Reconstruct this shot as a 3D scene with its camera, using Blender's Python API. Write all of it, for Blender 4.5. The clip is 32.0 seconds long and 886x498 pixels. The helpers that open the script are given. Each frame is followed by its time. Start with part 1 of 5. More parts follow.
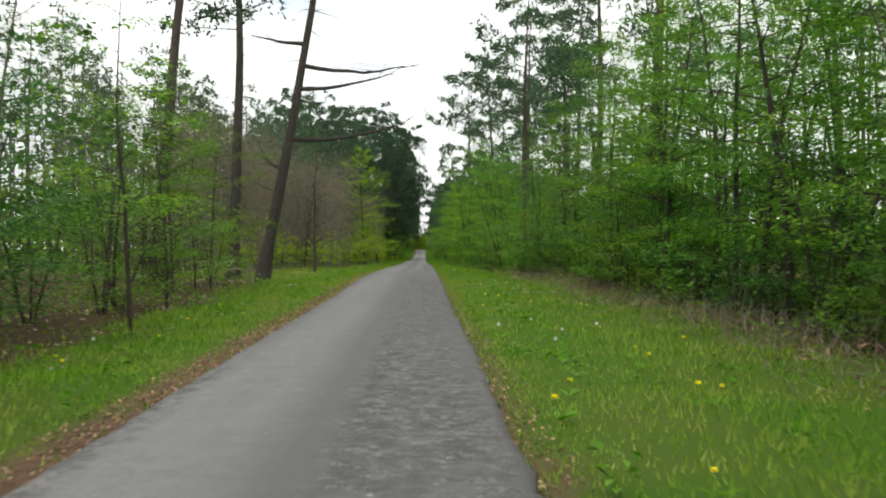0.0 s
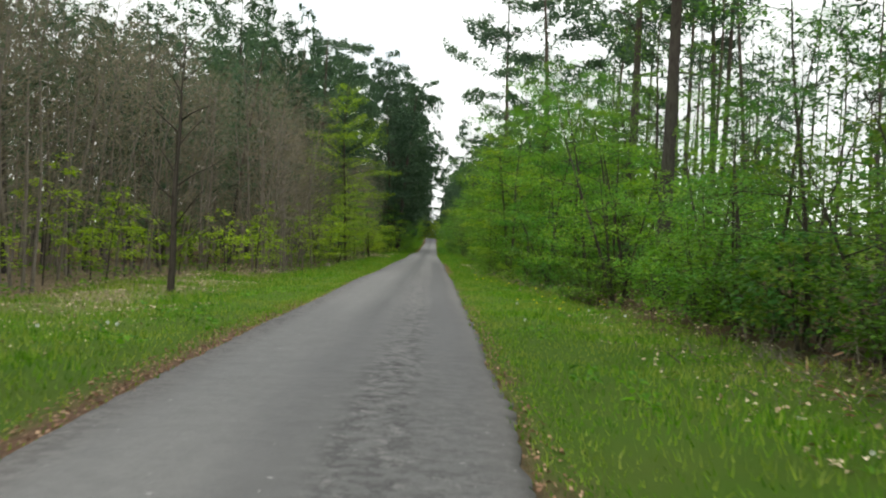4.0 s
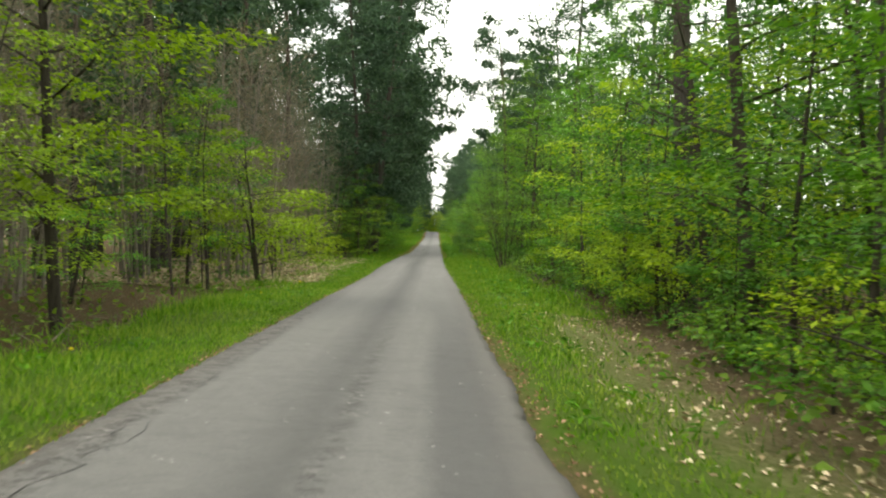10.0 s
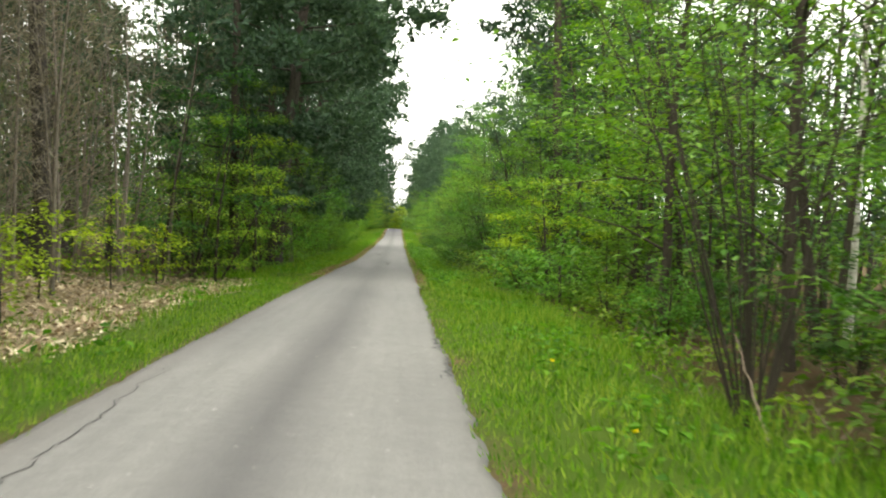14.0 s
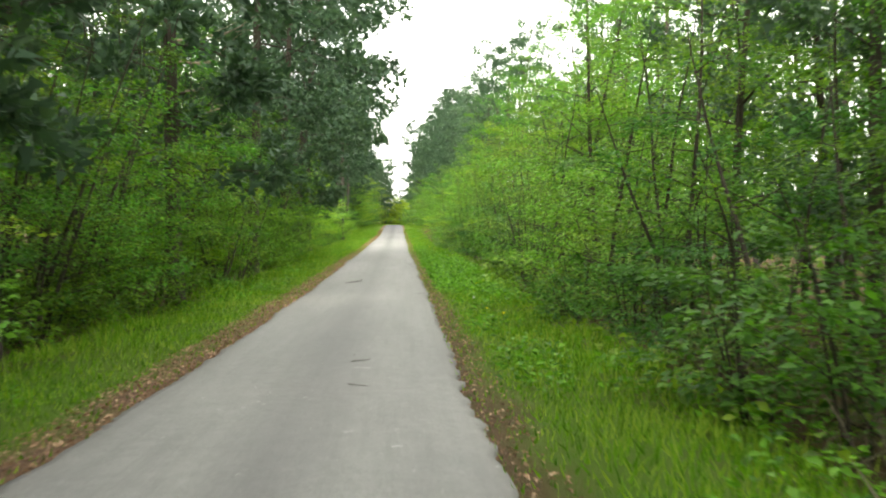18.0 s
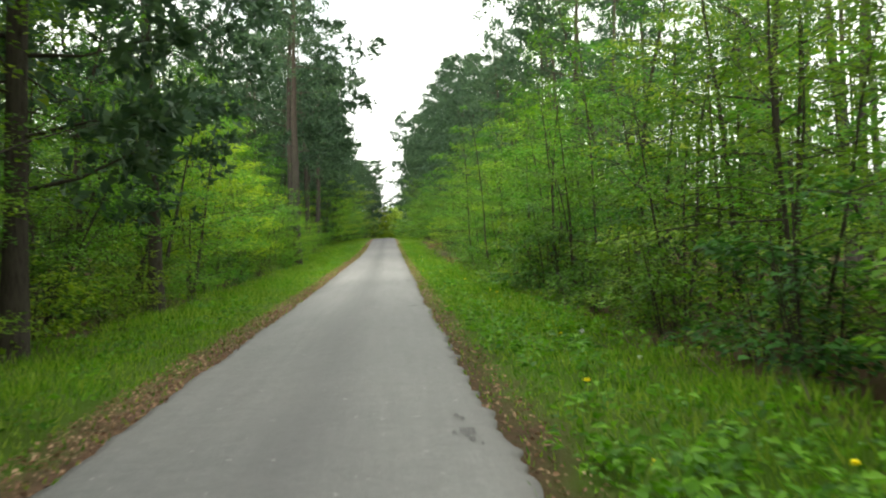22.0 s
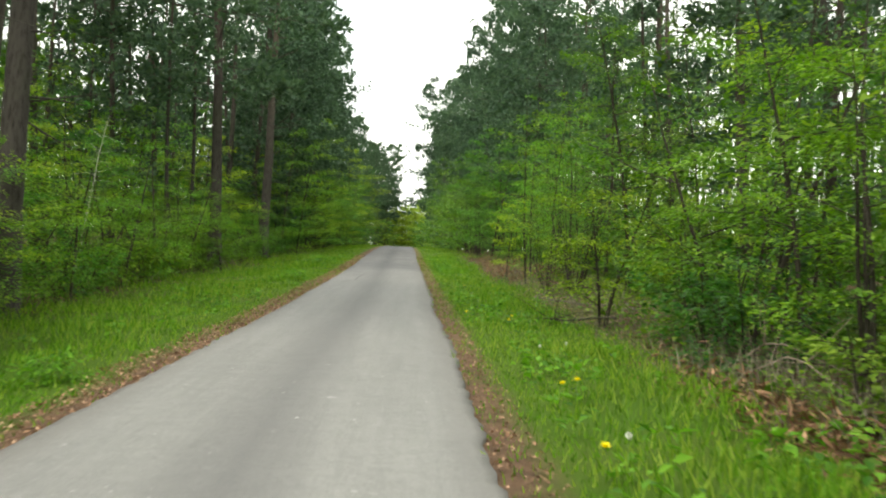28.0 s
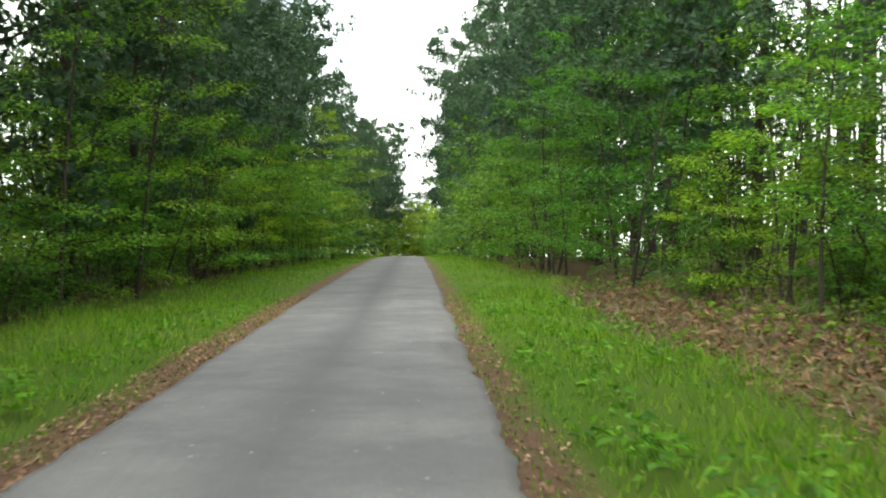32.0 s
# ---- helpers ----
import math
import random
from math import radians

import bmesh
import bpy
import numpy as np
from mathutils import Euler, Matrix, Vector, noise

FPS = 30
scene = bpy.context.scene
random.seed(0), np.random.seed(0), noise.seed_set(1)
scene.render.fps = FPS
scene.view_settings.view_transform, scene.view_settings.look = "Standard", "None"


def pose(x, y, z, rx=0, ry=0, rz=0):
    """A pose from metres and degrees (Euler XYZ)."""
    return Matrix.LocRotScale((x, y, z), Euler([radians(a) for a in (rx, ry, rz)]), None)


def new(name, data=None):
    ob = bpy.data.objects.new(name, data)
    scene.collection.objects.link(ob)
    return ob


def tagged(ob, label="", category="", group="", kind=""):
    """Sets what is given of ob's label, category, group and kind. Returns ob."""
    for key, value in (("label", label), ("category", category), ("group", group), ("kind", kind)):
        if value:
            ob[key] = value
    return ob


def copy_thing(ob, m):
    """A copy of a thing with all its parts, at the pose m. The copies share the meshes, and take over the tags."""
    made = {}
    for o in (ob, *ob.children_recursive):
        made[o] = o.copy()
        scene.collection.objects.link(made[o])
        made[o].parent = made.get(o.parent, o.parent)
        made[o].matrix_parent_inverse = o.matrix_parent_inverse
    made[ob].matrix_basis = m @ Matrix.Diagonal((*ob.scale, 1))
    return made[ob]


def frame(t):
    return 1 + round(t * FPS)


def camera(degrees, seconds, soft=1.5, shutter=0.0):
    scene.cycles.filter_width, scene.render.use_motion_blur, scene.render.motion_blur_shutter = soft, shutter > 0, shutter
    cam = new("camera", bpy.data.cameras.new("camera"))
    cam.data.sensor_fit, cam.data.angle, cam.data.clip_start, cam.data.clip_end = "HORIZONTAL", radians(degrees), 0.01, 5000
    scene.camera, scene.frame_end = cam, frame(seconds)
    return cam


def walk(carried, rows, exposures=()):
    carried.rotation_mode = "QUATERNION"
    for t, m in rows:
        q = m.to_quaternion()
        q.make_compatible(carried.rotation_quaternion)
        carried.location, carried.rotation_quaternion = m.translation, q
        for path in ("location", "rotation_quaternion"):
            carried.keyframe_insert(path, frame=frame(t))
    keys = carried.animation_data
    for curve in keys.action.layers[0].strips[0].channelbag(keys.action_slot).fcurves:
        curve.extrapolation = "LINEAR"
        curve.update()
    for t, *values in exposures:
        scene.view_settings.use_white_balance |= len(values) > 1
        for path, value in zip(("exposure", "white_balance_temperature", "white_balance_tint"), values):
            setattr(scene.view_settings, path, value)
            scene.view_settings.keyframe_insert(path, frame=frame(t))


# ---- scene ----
cam = camera(43.8, 32.0, soft=2.1, shutter=0.2)
# seconds, place, turn
PATH = [
    (0.0, 0.90, -2.99, 1.439, 90.19, 0.03, -1.04),
    (0.5, 0.88, 1.92, 1.483, 90.05, -0.15, -1.63),
    (1.0, 0.85, 6.82, 1.530, 89.90, -0.20, -1.38),
    (1.5, 0.84, 11.67, 1.576, 89.62, 0.23, -1.81),
    (2.0, 0.85, 16.48, 1.618, 89.64, 1.23, -3.51),
    (2.5, 0.89, 21.28, 1.657, 89.98, -0.03, -2.55),
    (3.0, 0.96, 26.09, 1.696, 90.07, -1.56, -3.25),
    (3.5, 0.94, 30.91, 1.744, 89.83, -2.88, -1.01),
    (5.5, 0.85, 50.46, 1.878, 89.31, 0.26, -1.45),
    (6.0, 0.82, 55.43, 1.860, 89.23, 0.37, -3.10),
    (6.5, 0.84, 60.41, 1.842, 89.21, -1.04, -1.65),
    (7.0, 0.87, 65.41, 1.839, 89.22, -1.25, -1.83),
    (7.5, 0.91, 70.44, 1.843, 89.11, 0.66, -1.35),
    (8.0, 0.95, 75.48, 1.830, 88.92, -0.30, -2.80),
    (8.5, 0.92, 80.53, 1.776, 89.04, -0.43, -1.24),
    (9.0, 0.89, 85.59, 1.722, 88.98, -0.04, -2.68),
    (9.5, 0.88, 90.65, 1.711, 89.26, -0.34, -1.59),
    (10.0, 0.86, 95.72, 1.704, 89.26, -1.45, -0.39),
    (10.5, 0.73, 100.80, 1.690, 89.25, 0.49, -1.16),
    (11.0, 0.61, 105.89, 1.670, 89.18, 0.07, -0.15),
    (11.5, 0.51, 110.99, 1.651, 89.20, 0.47, -1.07),
    (12.0, 0.43, 116.11, 1.639, 89.19, 1.24, -0.22),
    (12.5, 0.43, 121.27, 1.626, 88.96, 2.11, -2.31),
    (13.0, 0.49, 126.48, 1.606, 89.02, 2.94, -4.09),
    (13.5, 0.64, 131.80, 1.584, 89.01, -1.30, -4.46),
    (14.0, 0.75, 137.16, 1.601, 89.27, -2.90, -2.37),
    (14.5, 0.75, 142.52, 1.645, 89.70, -2.53, -1.05),
    (16.5, 0.72, 164.00, 1.623, 89.37, 0.45, -1.14),
    (17.0, 0.71, 169.31, 1.595, 89.11, 1.46, -1.89),
    (17.5, 0.72, 174.63, 1.567, 88.99, 1.54, -2.61),
    (18.0, 0.76, 180.05, 1.538, 89.02, -0.61, -2.34),
    (18.5, 0.78, 185.57, 1.499, 89.04, 0.28, -2.34),
    (19.0, 0.80, 191.18, 1.453, 88.93, -0.35, -1.39),
    (19.5, 0.79, 196.87, 1.431, 89.06, 0.88, -2.56),
    (20.0, 0.77, 202.56, 1.432, 89.43, -0.35, -1.63),
    (20.5, 0.78, 208.21, 1.440, 89.73, 0.30, -1.95),
    (21.0, 0.77, 213.81, 1.457, 89.42, 0.24, -1.57),
    (21.5, 0.72, 219.35, 1.483, 89.47, 0.64, -1.52),
    (22.0, 0.68, 224.81, 1.536, 89.67, 1.42, -2.79),
    (22.5, 0.71, 230.18, 1.587, 89.92, -0.21, -2.45),
    (23.0, 0.75, 235.42, 1.618, 89.91, 0.90, -3.17),
    (23.5, 0.83, 240.45, 1.649, 89.80, -0.01, -2.49),
    (24.0, 0.90, 245.13, 1.655, 89.89, 0.42, -3.26),
    (24.5, 0.96, 249.49, 1.650, 89.80, -0.15, -2.36),
    (25.0, 0.95, 253.63, 1.644, 89.71, -0.04, -2.67),
    (25.5, 0.85, 257.67, 1.634, 90.16, -1.15, -1.74),
    (27.5, 0.93, 275.26, 1.712, 90.04, -0.01, -3.78),
    (28.0, 0.96, 280.06, 1.766, 90.28, -2.10, -1.86),
    (28.5, 0.97, 284.92, 1.828, 90.20, -1.41, -2.59),
    (29.0, 0.99, 289.84, 1.891, 90.07, -0.17, -1.00),
    (29.5, 0.97, 294.84, 1.962, 90.01, -0.72, -2.76),
    (30.0, 0.98, 299.89, 2.034, 90.16, -0.89, -1.60),
    (30.5, 1.00, 304.98, 2.119, 90.54, -0.87, -1.98),
    (31.0, 0.99, 310.07, 2.213, 90.45, -1.16, -1.53),
    (31.5, 0.95, 315.18, 2.307, 90.26, -0.49, -1.33),
    (32.0, 0.91, 320.28, 2.400, 90.43, 0.23, -1.44),
]
# the lane every 12 m: height, left edge, right edge, cross-fall
Z_KNOTS = [-0.05, 0.06, 0.18, 0.27, 0.39, 0.46, 0.42, 0.43, 0.30, 0.28, 0.24, 0.21, 0.16, 0.25, 0.23, 0.17, 0.10, 0.01, 0.01, 0.05, 0.16, 0.23, 0.21, 0.18, 0.31, 0.47, 0.64, 0.86, 1.08, 1.39, 1.70, 1.96, 2.17, 2.34, 2.45, 2.49, 2.48, 2.41]
Z_END = [2.06, 1.5, 1.0, 0.5]
LEFT_KNOTS = [-1.51, -1.50, -1.50, -1.52, -1.57, -1.63, -1.62, -1.63, -1.64, -1.66, -1.68, -1.65, -1.58, -1.55, -1.53, -1.52, -1.49, -1.43, -1.42, -1.43, -1.42, -1.39, -1.53, -1.70, -1.68, -1.58, -1.48, -1.44, -1.42, -1.46, -1.48, -1.50, -1.51, -1.52, -1.53, -1.53, -1.53, -1.53]
RIGHT_KNOTS = [1.62, 1.61, 1.57, 1.57, 1.58, 1.58, 1.62, 1.65, 1.61, 1.64, 1.62, 1.59, 1.51, 1.37, 1.36, 1.40, 1.44, 1.42, 1.48, 1.47, 1.49, 1.40, 1.47, 1.59, 1.62, 1.59, 1.58, 1.58, 1.57, 1.53, 1.51, 1.49, 1.48, 1.48, 1.50, 1.51, 1.52, 1.53]
CROSS_KNOTS = [0.001, 0.001, 0.001, 0.002, -0.000, -0.002, -0.000, -0.000, -0.001, -0.001, -0.003, -0.002, -0.001, 0.000, 0.000, 0.001, 0.004, 0.003, 0.002, 0.001, 0.006, 0.015, 0.018, 0.020, 0.010, 0.007, 0.006, 0.003, 0.003, 0.001, 0.000, 0.000, -0.000, -0.000, -0.000, -0.000, -0.000, -0.000]

# ---- world and light ----
# seconds, stops, kelvin, tint
EXPOSURES = [(0.0, -0.56, 6550, 9.0), (3.0, -0.58, 6500, 9.0), (6.0, -0.34, 6500, 6.0), (7.0, -0.34, 6750, 6.0), (9.0, -0.02, 7050, 6.5), (10.0, 0.06, 7050, 6.5), (11.0, 0.32, 7050, 6.5), (12.0, 0.44, 7050, 7.0), (13.0, 0.62, 7050, 7.5), (14.0, 0.57, 7050, 8.0), (17.0, 0.5, 7100, 8.0), (18.0, 1.02, 7000, 8.0), (19.0, 0.95, 6900, 8.0), (20.0, 0.62, 6800, 8.0), (22.0, 0.3, 6800, 6.0), (25.0, 0.05, 6850, 6.0), (28.0, 0.28, 6900, 6.0), (29.0, 0.32, 6800, 6.0), (30.0, 0.2, 6700, 6.0), (31.0, 0.22, 6600, 6.0), (32.0, 0.34, 6600, 6.0)]
walk(cam, [(r[0], pose(*r[1:])) for r in PATH], EXPOSURES)

SUN_EL, SUN_ROT = 55.0, 215.0
world = bpy.data.worlds.new("sky")
scene.world = world
world.use_nodes = True
wn, wl = world.node_tree.nodes, world.node_tree.links
wn.clear()
sky = wn.new("ShaderNodeTexSky")
sky.sky_type, sky.sun_disc = "NISHITA", False
sky.sun_elevation, sky.sun_rotation = radians(SUN_EL), radians(SUN_ROT)
sky.air_density, sky.dust_density = 1.0, 1.0
wtc = wn.new("ShaderNodeTexCoord")
wnoise = wn.new("ShaderNodeTexNoise")
wnoise.inputs["Scale"].default_value = 3.2
wnoise.inputs["Detail"].default_value = 6
wramp = wn.new("ShaderNodeValToRGB")
wramp.color_ramp.elements[0].position, wramp.color_ramp.elements[1].position = 0.3, 0.46
wmix = wn.new("ShaderNodeMix")
wmix.data_type = "RGBA"
wmix.inputs["B"].default_value = (15.2, 15.5, 15.4, 1)
wback = wn.new("ShaderNodeBackground")
wback.inputs["Strength"].default_value = 0.15
wout = wn.new("ShaderNodeOutputWorld")
wl.new(wtc.outputs["Generated"], wnoise.inputs["Vector"])
wl.new(wnoise.outputs["Fac"], wramp.inputs["Fac"])
wl.new(wramp.outputs["Color"], wmix.inputs["Factor"])
wgain = wn.new("ShaderNodeVectorMath")
wgain.operation = "SCALE"
wgain.inputs["Scale"].default_value = 1.4
wl.new(sky.outputs["Color"], wgain.inputs[0])
wl.new(wgain.outputs["Vector"], wmix.inputs["A"])
wl.new(wmix.outputs["Result"], wback.inputs["Color"])
wl.new(wback.outputs["Background"], wout.inputs["Surface"])
sun = new("sun", bpy.data.lights.new("sun", "SUN"))
sun.data.energy, sun.data.angle, sun.data.color = 2.0, radians(12), (1, 0.96, 0.88)
sun.matrix_basis = pose(0, 0, 40, 90 - SUN_EL, 0, 180 - SUN_ROT)

# ---- materials ----


def rgb(c):
    return (c[0], c[1], c[2], 1)


class Nodes:
    """A short way to write a node material."""

    def __init__(self, name):
        self.mat = bpy.data.materials.new(name)
        self.mat.use_nodes = True
        self.t = self.mat.node_tree
        self.t.nodes.clear()
        self.out = self.t.nodes.new("ShaderNodeOutputMaterial")

    def add(self, kind, **inputs):
        n = self.t.nodes.new("ShaderNode" + kind)
        for k, v in inputs.items():
            self.put(n, k.replace("_", " "), v)
        return n

    def put(self, n, key, v):
        s = n.inputs[key]
        if isinstance(v, bpy.types.NodeSocket):
            self.t.links.new(v, s)
        else:
            s.default_value = v

    def noise(self, scale, detail=4, vec=None, rough=0.6):
        n = self.add("TexNoise", Scale=scale, Detail=detail, Roughness=rough)
        if vec is not None:
            self.put(n, "Vector", vec)
        return n.outputs["Fac"]

    def ramp(self, fac, stops):
        n = self.add("ValToRGB", Fac=fac)
        e = n.color_ramp.elements
        while len(e) < len(stops):
            e.new(0.5)
        for el, (pos, col) in zip(e, stops):
            el.position, el.color = pos, rgb(col) if hasattr(col, "__len__") else (col, col, col, 1)
        return n.outputs["Color"]

    def mix(self, fac, a, b, blend="MIX"):
        n = self.add("Mix")
        n.data_type, n.blend_type = "RGBA", blend
        self.put(n, "Factor", fac)
        for k, v in (("A", a), ("B", b)):
            self.put(n, k, rgb(v) if isinstance(v, tuple) and len(v) == 3 else v)
        return n.outputs["Result"]

    def math(self, op, a, b=0.0, clamp=False):
        n = self.add("Math")
        n.operation, n.use_clamp = op, clamp
        self.put(n, 0, a) if isinstance(a, bpy.types.NodeSocket) else setattr(n.inputs[0], "default_value", a)
        self.t.links.new(b, n.inputs[1]) if isinstance(b, bpy.types.NodeSocket) else setattr(n.inputs[1], "default_value", b)
        return n.outputs[0]

    def bump(self, height, strength, dist):
        return self.add("Bump", Height=height, Strength=strength, Distance=dist).outputs["Normal"]

    def surface(self, shader):
        self.t.links.new(shader, self.out.inputs["Surface"])
        return self.mat

    def plain(self, colour, rough=0.8, normal=None, spec=0.3):
        b = self.add("BsdfPrincipled", Roughness=rough)
        self.put(b, "Base Color", colour if isinstance(colour, bpy.types.NodeSocket) else rgb(colour))
        self.put(b, "Specular IOR Level", spec)
        if normal is not None:
            self.put(b, "Normal", normal)
        return self.surface(b.outputs["BSDF"])


def leaf_material(name, dark, light, glow, spread=0.5, through_part=0.46, straw=0.0, tint=0.0):
    """Leaves: a matt face, light that shines through, and every leaf and every tree a little different."""
    m = Nodes(name)
    island = m.add("NewGeometry").outputs["Random Per Island"]
    tree = m.add("ObjectInfo").outputs["Random"]
    f = m.math("ADD", m.math("MULTIPLY", island, spread), m.math("MULTIPLY", tree, 1 - spread))
    col = m.ramp(f, [(0.1, dark), (0.55, light), (0.95, glow)])
    if tint:
        kind = m.math("FRACT", m.math("MULTIPLY", tree, 7.31))
        col = m.mix(tint, col, m.ramp(kind, [(0.0, (0.72, 0.98, 2.2)), (0.35, (0.85, 0.92, 1.5)), (0.65, (1.25, 1.05, 1.0)), (1.0, (1.5, 1.0, 1.3))]), "MULTIPLY")
    if straw:
        pos = m.add("NewGeometry").outputs["Position"]
        along = m.add("MapRange", Value=m.add("SeparateXYZ", Vector=pos).outputs["Y"])
        for k_, v_ in (("From Min", 60.0), ("From Max", 125.0), ("To Min", straw), ("To Max", straw * 0.4)):
            m.put(along, k_, v_)
        dry = m.math("MULTIPLY", m.ramp(m.noise(0.55, 4, pos), [(0.44, 0.0), (0.62, 1.0)]), along.outputs[0])
        col = m.mix(dry, col, m.mix(island, (0.2, 0.25, 0.03), (0.5, 0.46, 0.16)))
    d = m.add("BsdfPrincipled", Roughness=0.5)
    m.put(d, "Base Color", col)
    m.put(d, "Specular IOR Level", 0.18)
    t = m.add("BsdfTranslucent")
    m.put(t, "Color", m.mix(0.7, col, (0.86, 1.0, 0.3), "MULTIPLY"))
    mixer = m.add("MixShader")
    m.put(mixer, 0, through_part)
    m.put(mixer, 1, d.outputs[0])
    m.put(mixer, 2, t.outputs[0])
    return m.surface(mixer.outputs[0])


LEAF_MID = leaf_material("leaf_mid", (0.024, 0.072, 0.01), (0.094, 0.22, 0.022), (0.232, 0.4, 0.042), tint=0.75)
LEAF_FRESH = leaf_material("leaf_fresh", (0.034, 0.107, 0.01), (0.132, 0.305, 0.022), (0.295, 0.5, 0.042), tint=0.7)
LEAF_YELLOW = leaf_material("leaf_yellow", (0.12, 0.205, 0.01), (0.3, 0.44, 0.022), (0.48, 0.61, 0.045))
LEAF_WEED = leaf_material("leaf_weed", (0.042, 0.13, 0.01), (0.115, 0.29, 0.018), (0.21, 0.44, 0.035), 0.8)
# needle tones are raised, with the haze over dark conifers put into the colour
NEEDLE = leaf_material("needle", (0.03, 0.062, 0.037), (0.069, 0.128, 0.075), (0.124, 0.198, 0.104), 0.6, 0.3)
GRASS = leaf_material("grass_blade", (0.045, 0.135, 0.007), (0.14, 0.312, 0.016), (0.29, 0.41, 0.05), 0.9, straw=0.55)


def bark_material(name, low, high, crack, upper=None):
    m = Nodes(name)
    tc = m.add("TexCoord")
    mp = m.add("Mapping", Vector=tc.outputs["Object"])
    mp.inputs["Scale"].default_value = (9, 9, 1.8)
    n = m.noise(2.2, 6, mp.outputs[0], 0.7)
    big = m.noise(0.6, 3, tc.outputs["Object"])
    col = m.mix(n, low, high)
    if upper:
        z = m.add("SeparateXYZ", Vector=tc.outputs["Object"]).outputs["Z"]
        f = m.math("MULTIPLY", m.math("ADD", z, -5.0), 0.14, True)
        col = m.mix(f, col, m.mix(n, upper, (upper[0] * 1.5, upper[1] * 1.4, upper[2] * 1.3)))
    col = m.mix(m.ramp(n, [(0.32, 1.0), (0.5, 0.0)]), col, crack)
    col = m.mix(m.ramp(big, [(0.5, 0.0), (0.75, 0.35)]), col, (0.07, 0.09, 0.04))
    return m.plain(col, 0.9, m.bump(n, 0.8, 0.03), 0.1)


BARK_PINE = bark_material("bark_pine", (0.04, 0.036, 0.031), (0.088, 0.079, 0.069), (0.026, 0.022, 0.019), (0.08, 0.066, 0.055))
BARK_YOUNG = bark_material("bark_young", (0.035, 0.03, 0.024), (0.085, 0.073, 0.058), (0.03, 0.025, 0.02))
BARK_GREY = bark_material("bark_grey", (0.15, 0.13, 0.105), (0.27, 0.235, 0.2), (0.09, 0.075, 0.06))
TWIG = leaf_material("dry_twig", (0.115, 0.098, 0.075), (0.215, 0.184, 0.145), (0.35, 0.305, 0.245), 0.7, 0.3)
DEADWOOD = bark_material("deadwood", (0.22, 0.17, 0.13), (0.38, 0.31, 0.25), (0.1, 0.07, 0.05))


def birch_material():
    m = Nodes("bark_birch")
    tc = m.add("TexCoord")
    mp = m.add("Mapping", Vector=tc.outputs["Object"])
    mp.inputs["Scale"].default_value = (3, 3, 16)
    n = m.noise(1.0, 5, mp.outputs[0], 0.7)
    col = m.mix(m.ramp(n, [(0.55, 0.0), (0.64, 1.0)]), (0.62, 0.6, 0.55), (0.05, 0.045, 0.04))
    return m.plain(col, 0.7, m.bump(n, 0.3, 0.01))


BARK_BIRCH = birch_material()


def litter_material(name, cols):
    m = Nodes(name)
    r = m.add("NewGeometry").outputs["Random Per Island"]
    return m.plain(m.ramp(r, cols), 0.75)


LITTER_PALE = litter_material("litter_pale", [(0.0, (0.28, 0.2, 0.11)), (0.5, (0.54, 0.43, 0.27)), (1.0, (0.76, 0.65, 0.46))])
LITTER_BROWN = litter_material("litter_brown", [(0.0, (0.13, 0.068, 0.04)), (0.55, (0.34, 0.195, 0.115)), (1.0, (0.52, 0.35, 0.22))])
BRACKEN = litter_material("dead_fern", [(0.0, (0.06, 0.03, 0.016)), (0.6, (0.2, 0.105, 0.055)), (1.0, (0.36, 0.22, 0.12))])
PETAL = litter_material("petal_yellow", [(0.0, (0.9, 0.76, 0.015)), (1.0, (0.98, 0.88, 0.03))])
FLUFF = litter_material("seed_head_white", [(0.0, (0.6, 0.62, 0.55)), (1.0, (0.8, 0.8, 0.76))])
STALK = litter_material("stalk_green", [(0.0, (0.12, 0.2, 0.05)), (1.0, (0.16, 0.24, 0.07))])
m = Nodes("tar")
TAR = m.plain(m.mix(m.noise(30, 3), (0.03, 0.03, 0.031), (0.07, 0.068, 0.066)), 0.7)
m = Nodes("worn_binder")
WORN = m.plain(m.mix(m.ramp(m.noise(24, 5, None, 0.8), [(0.4, 0.0), (0.6, 1.0)]), (0.05, 0.048, 0.046), (0.17, 0.165, 0.16)), 0.85)


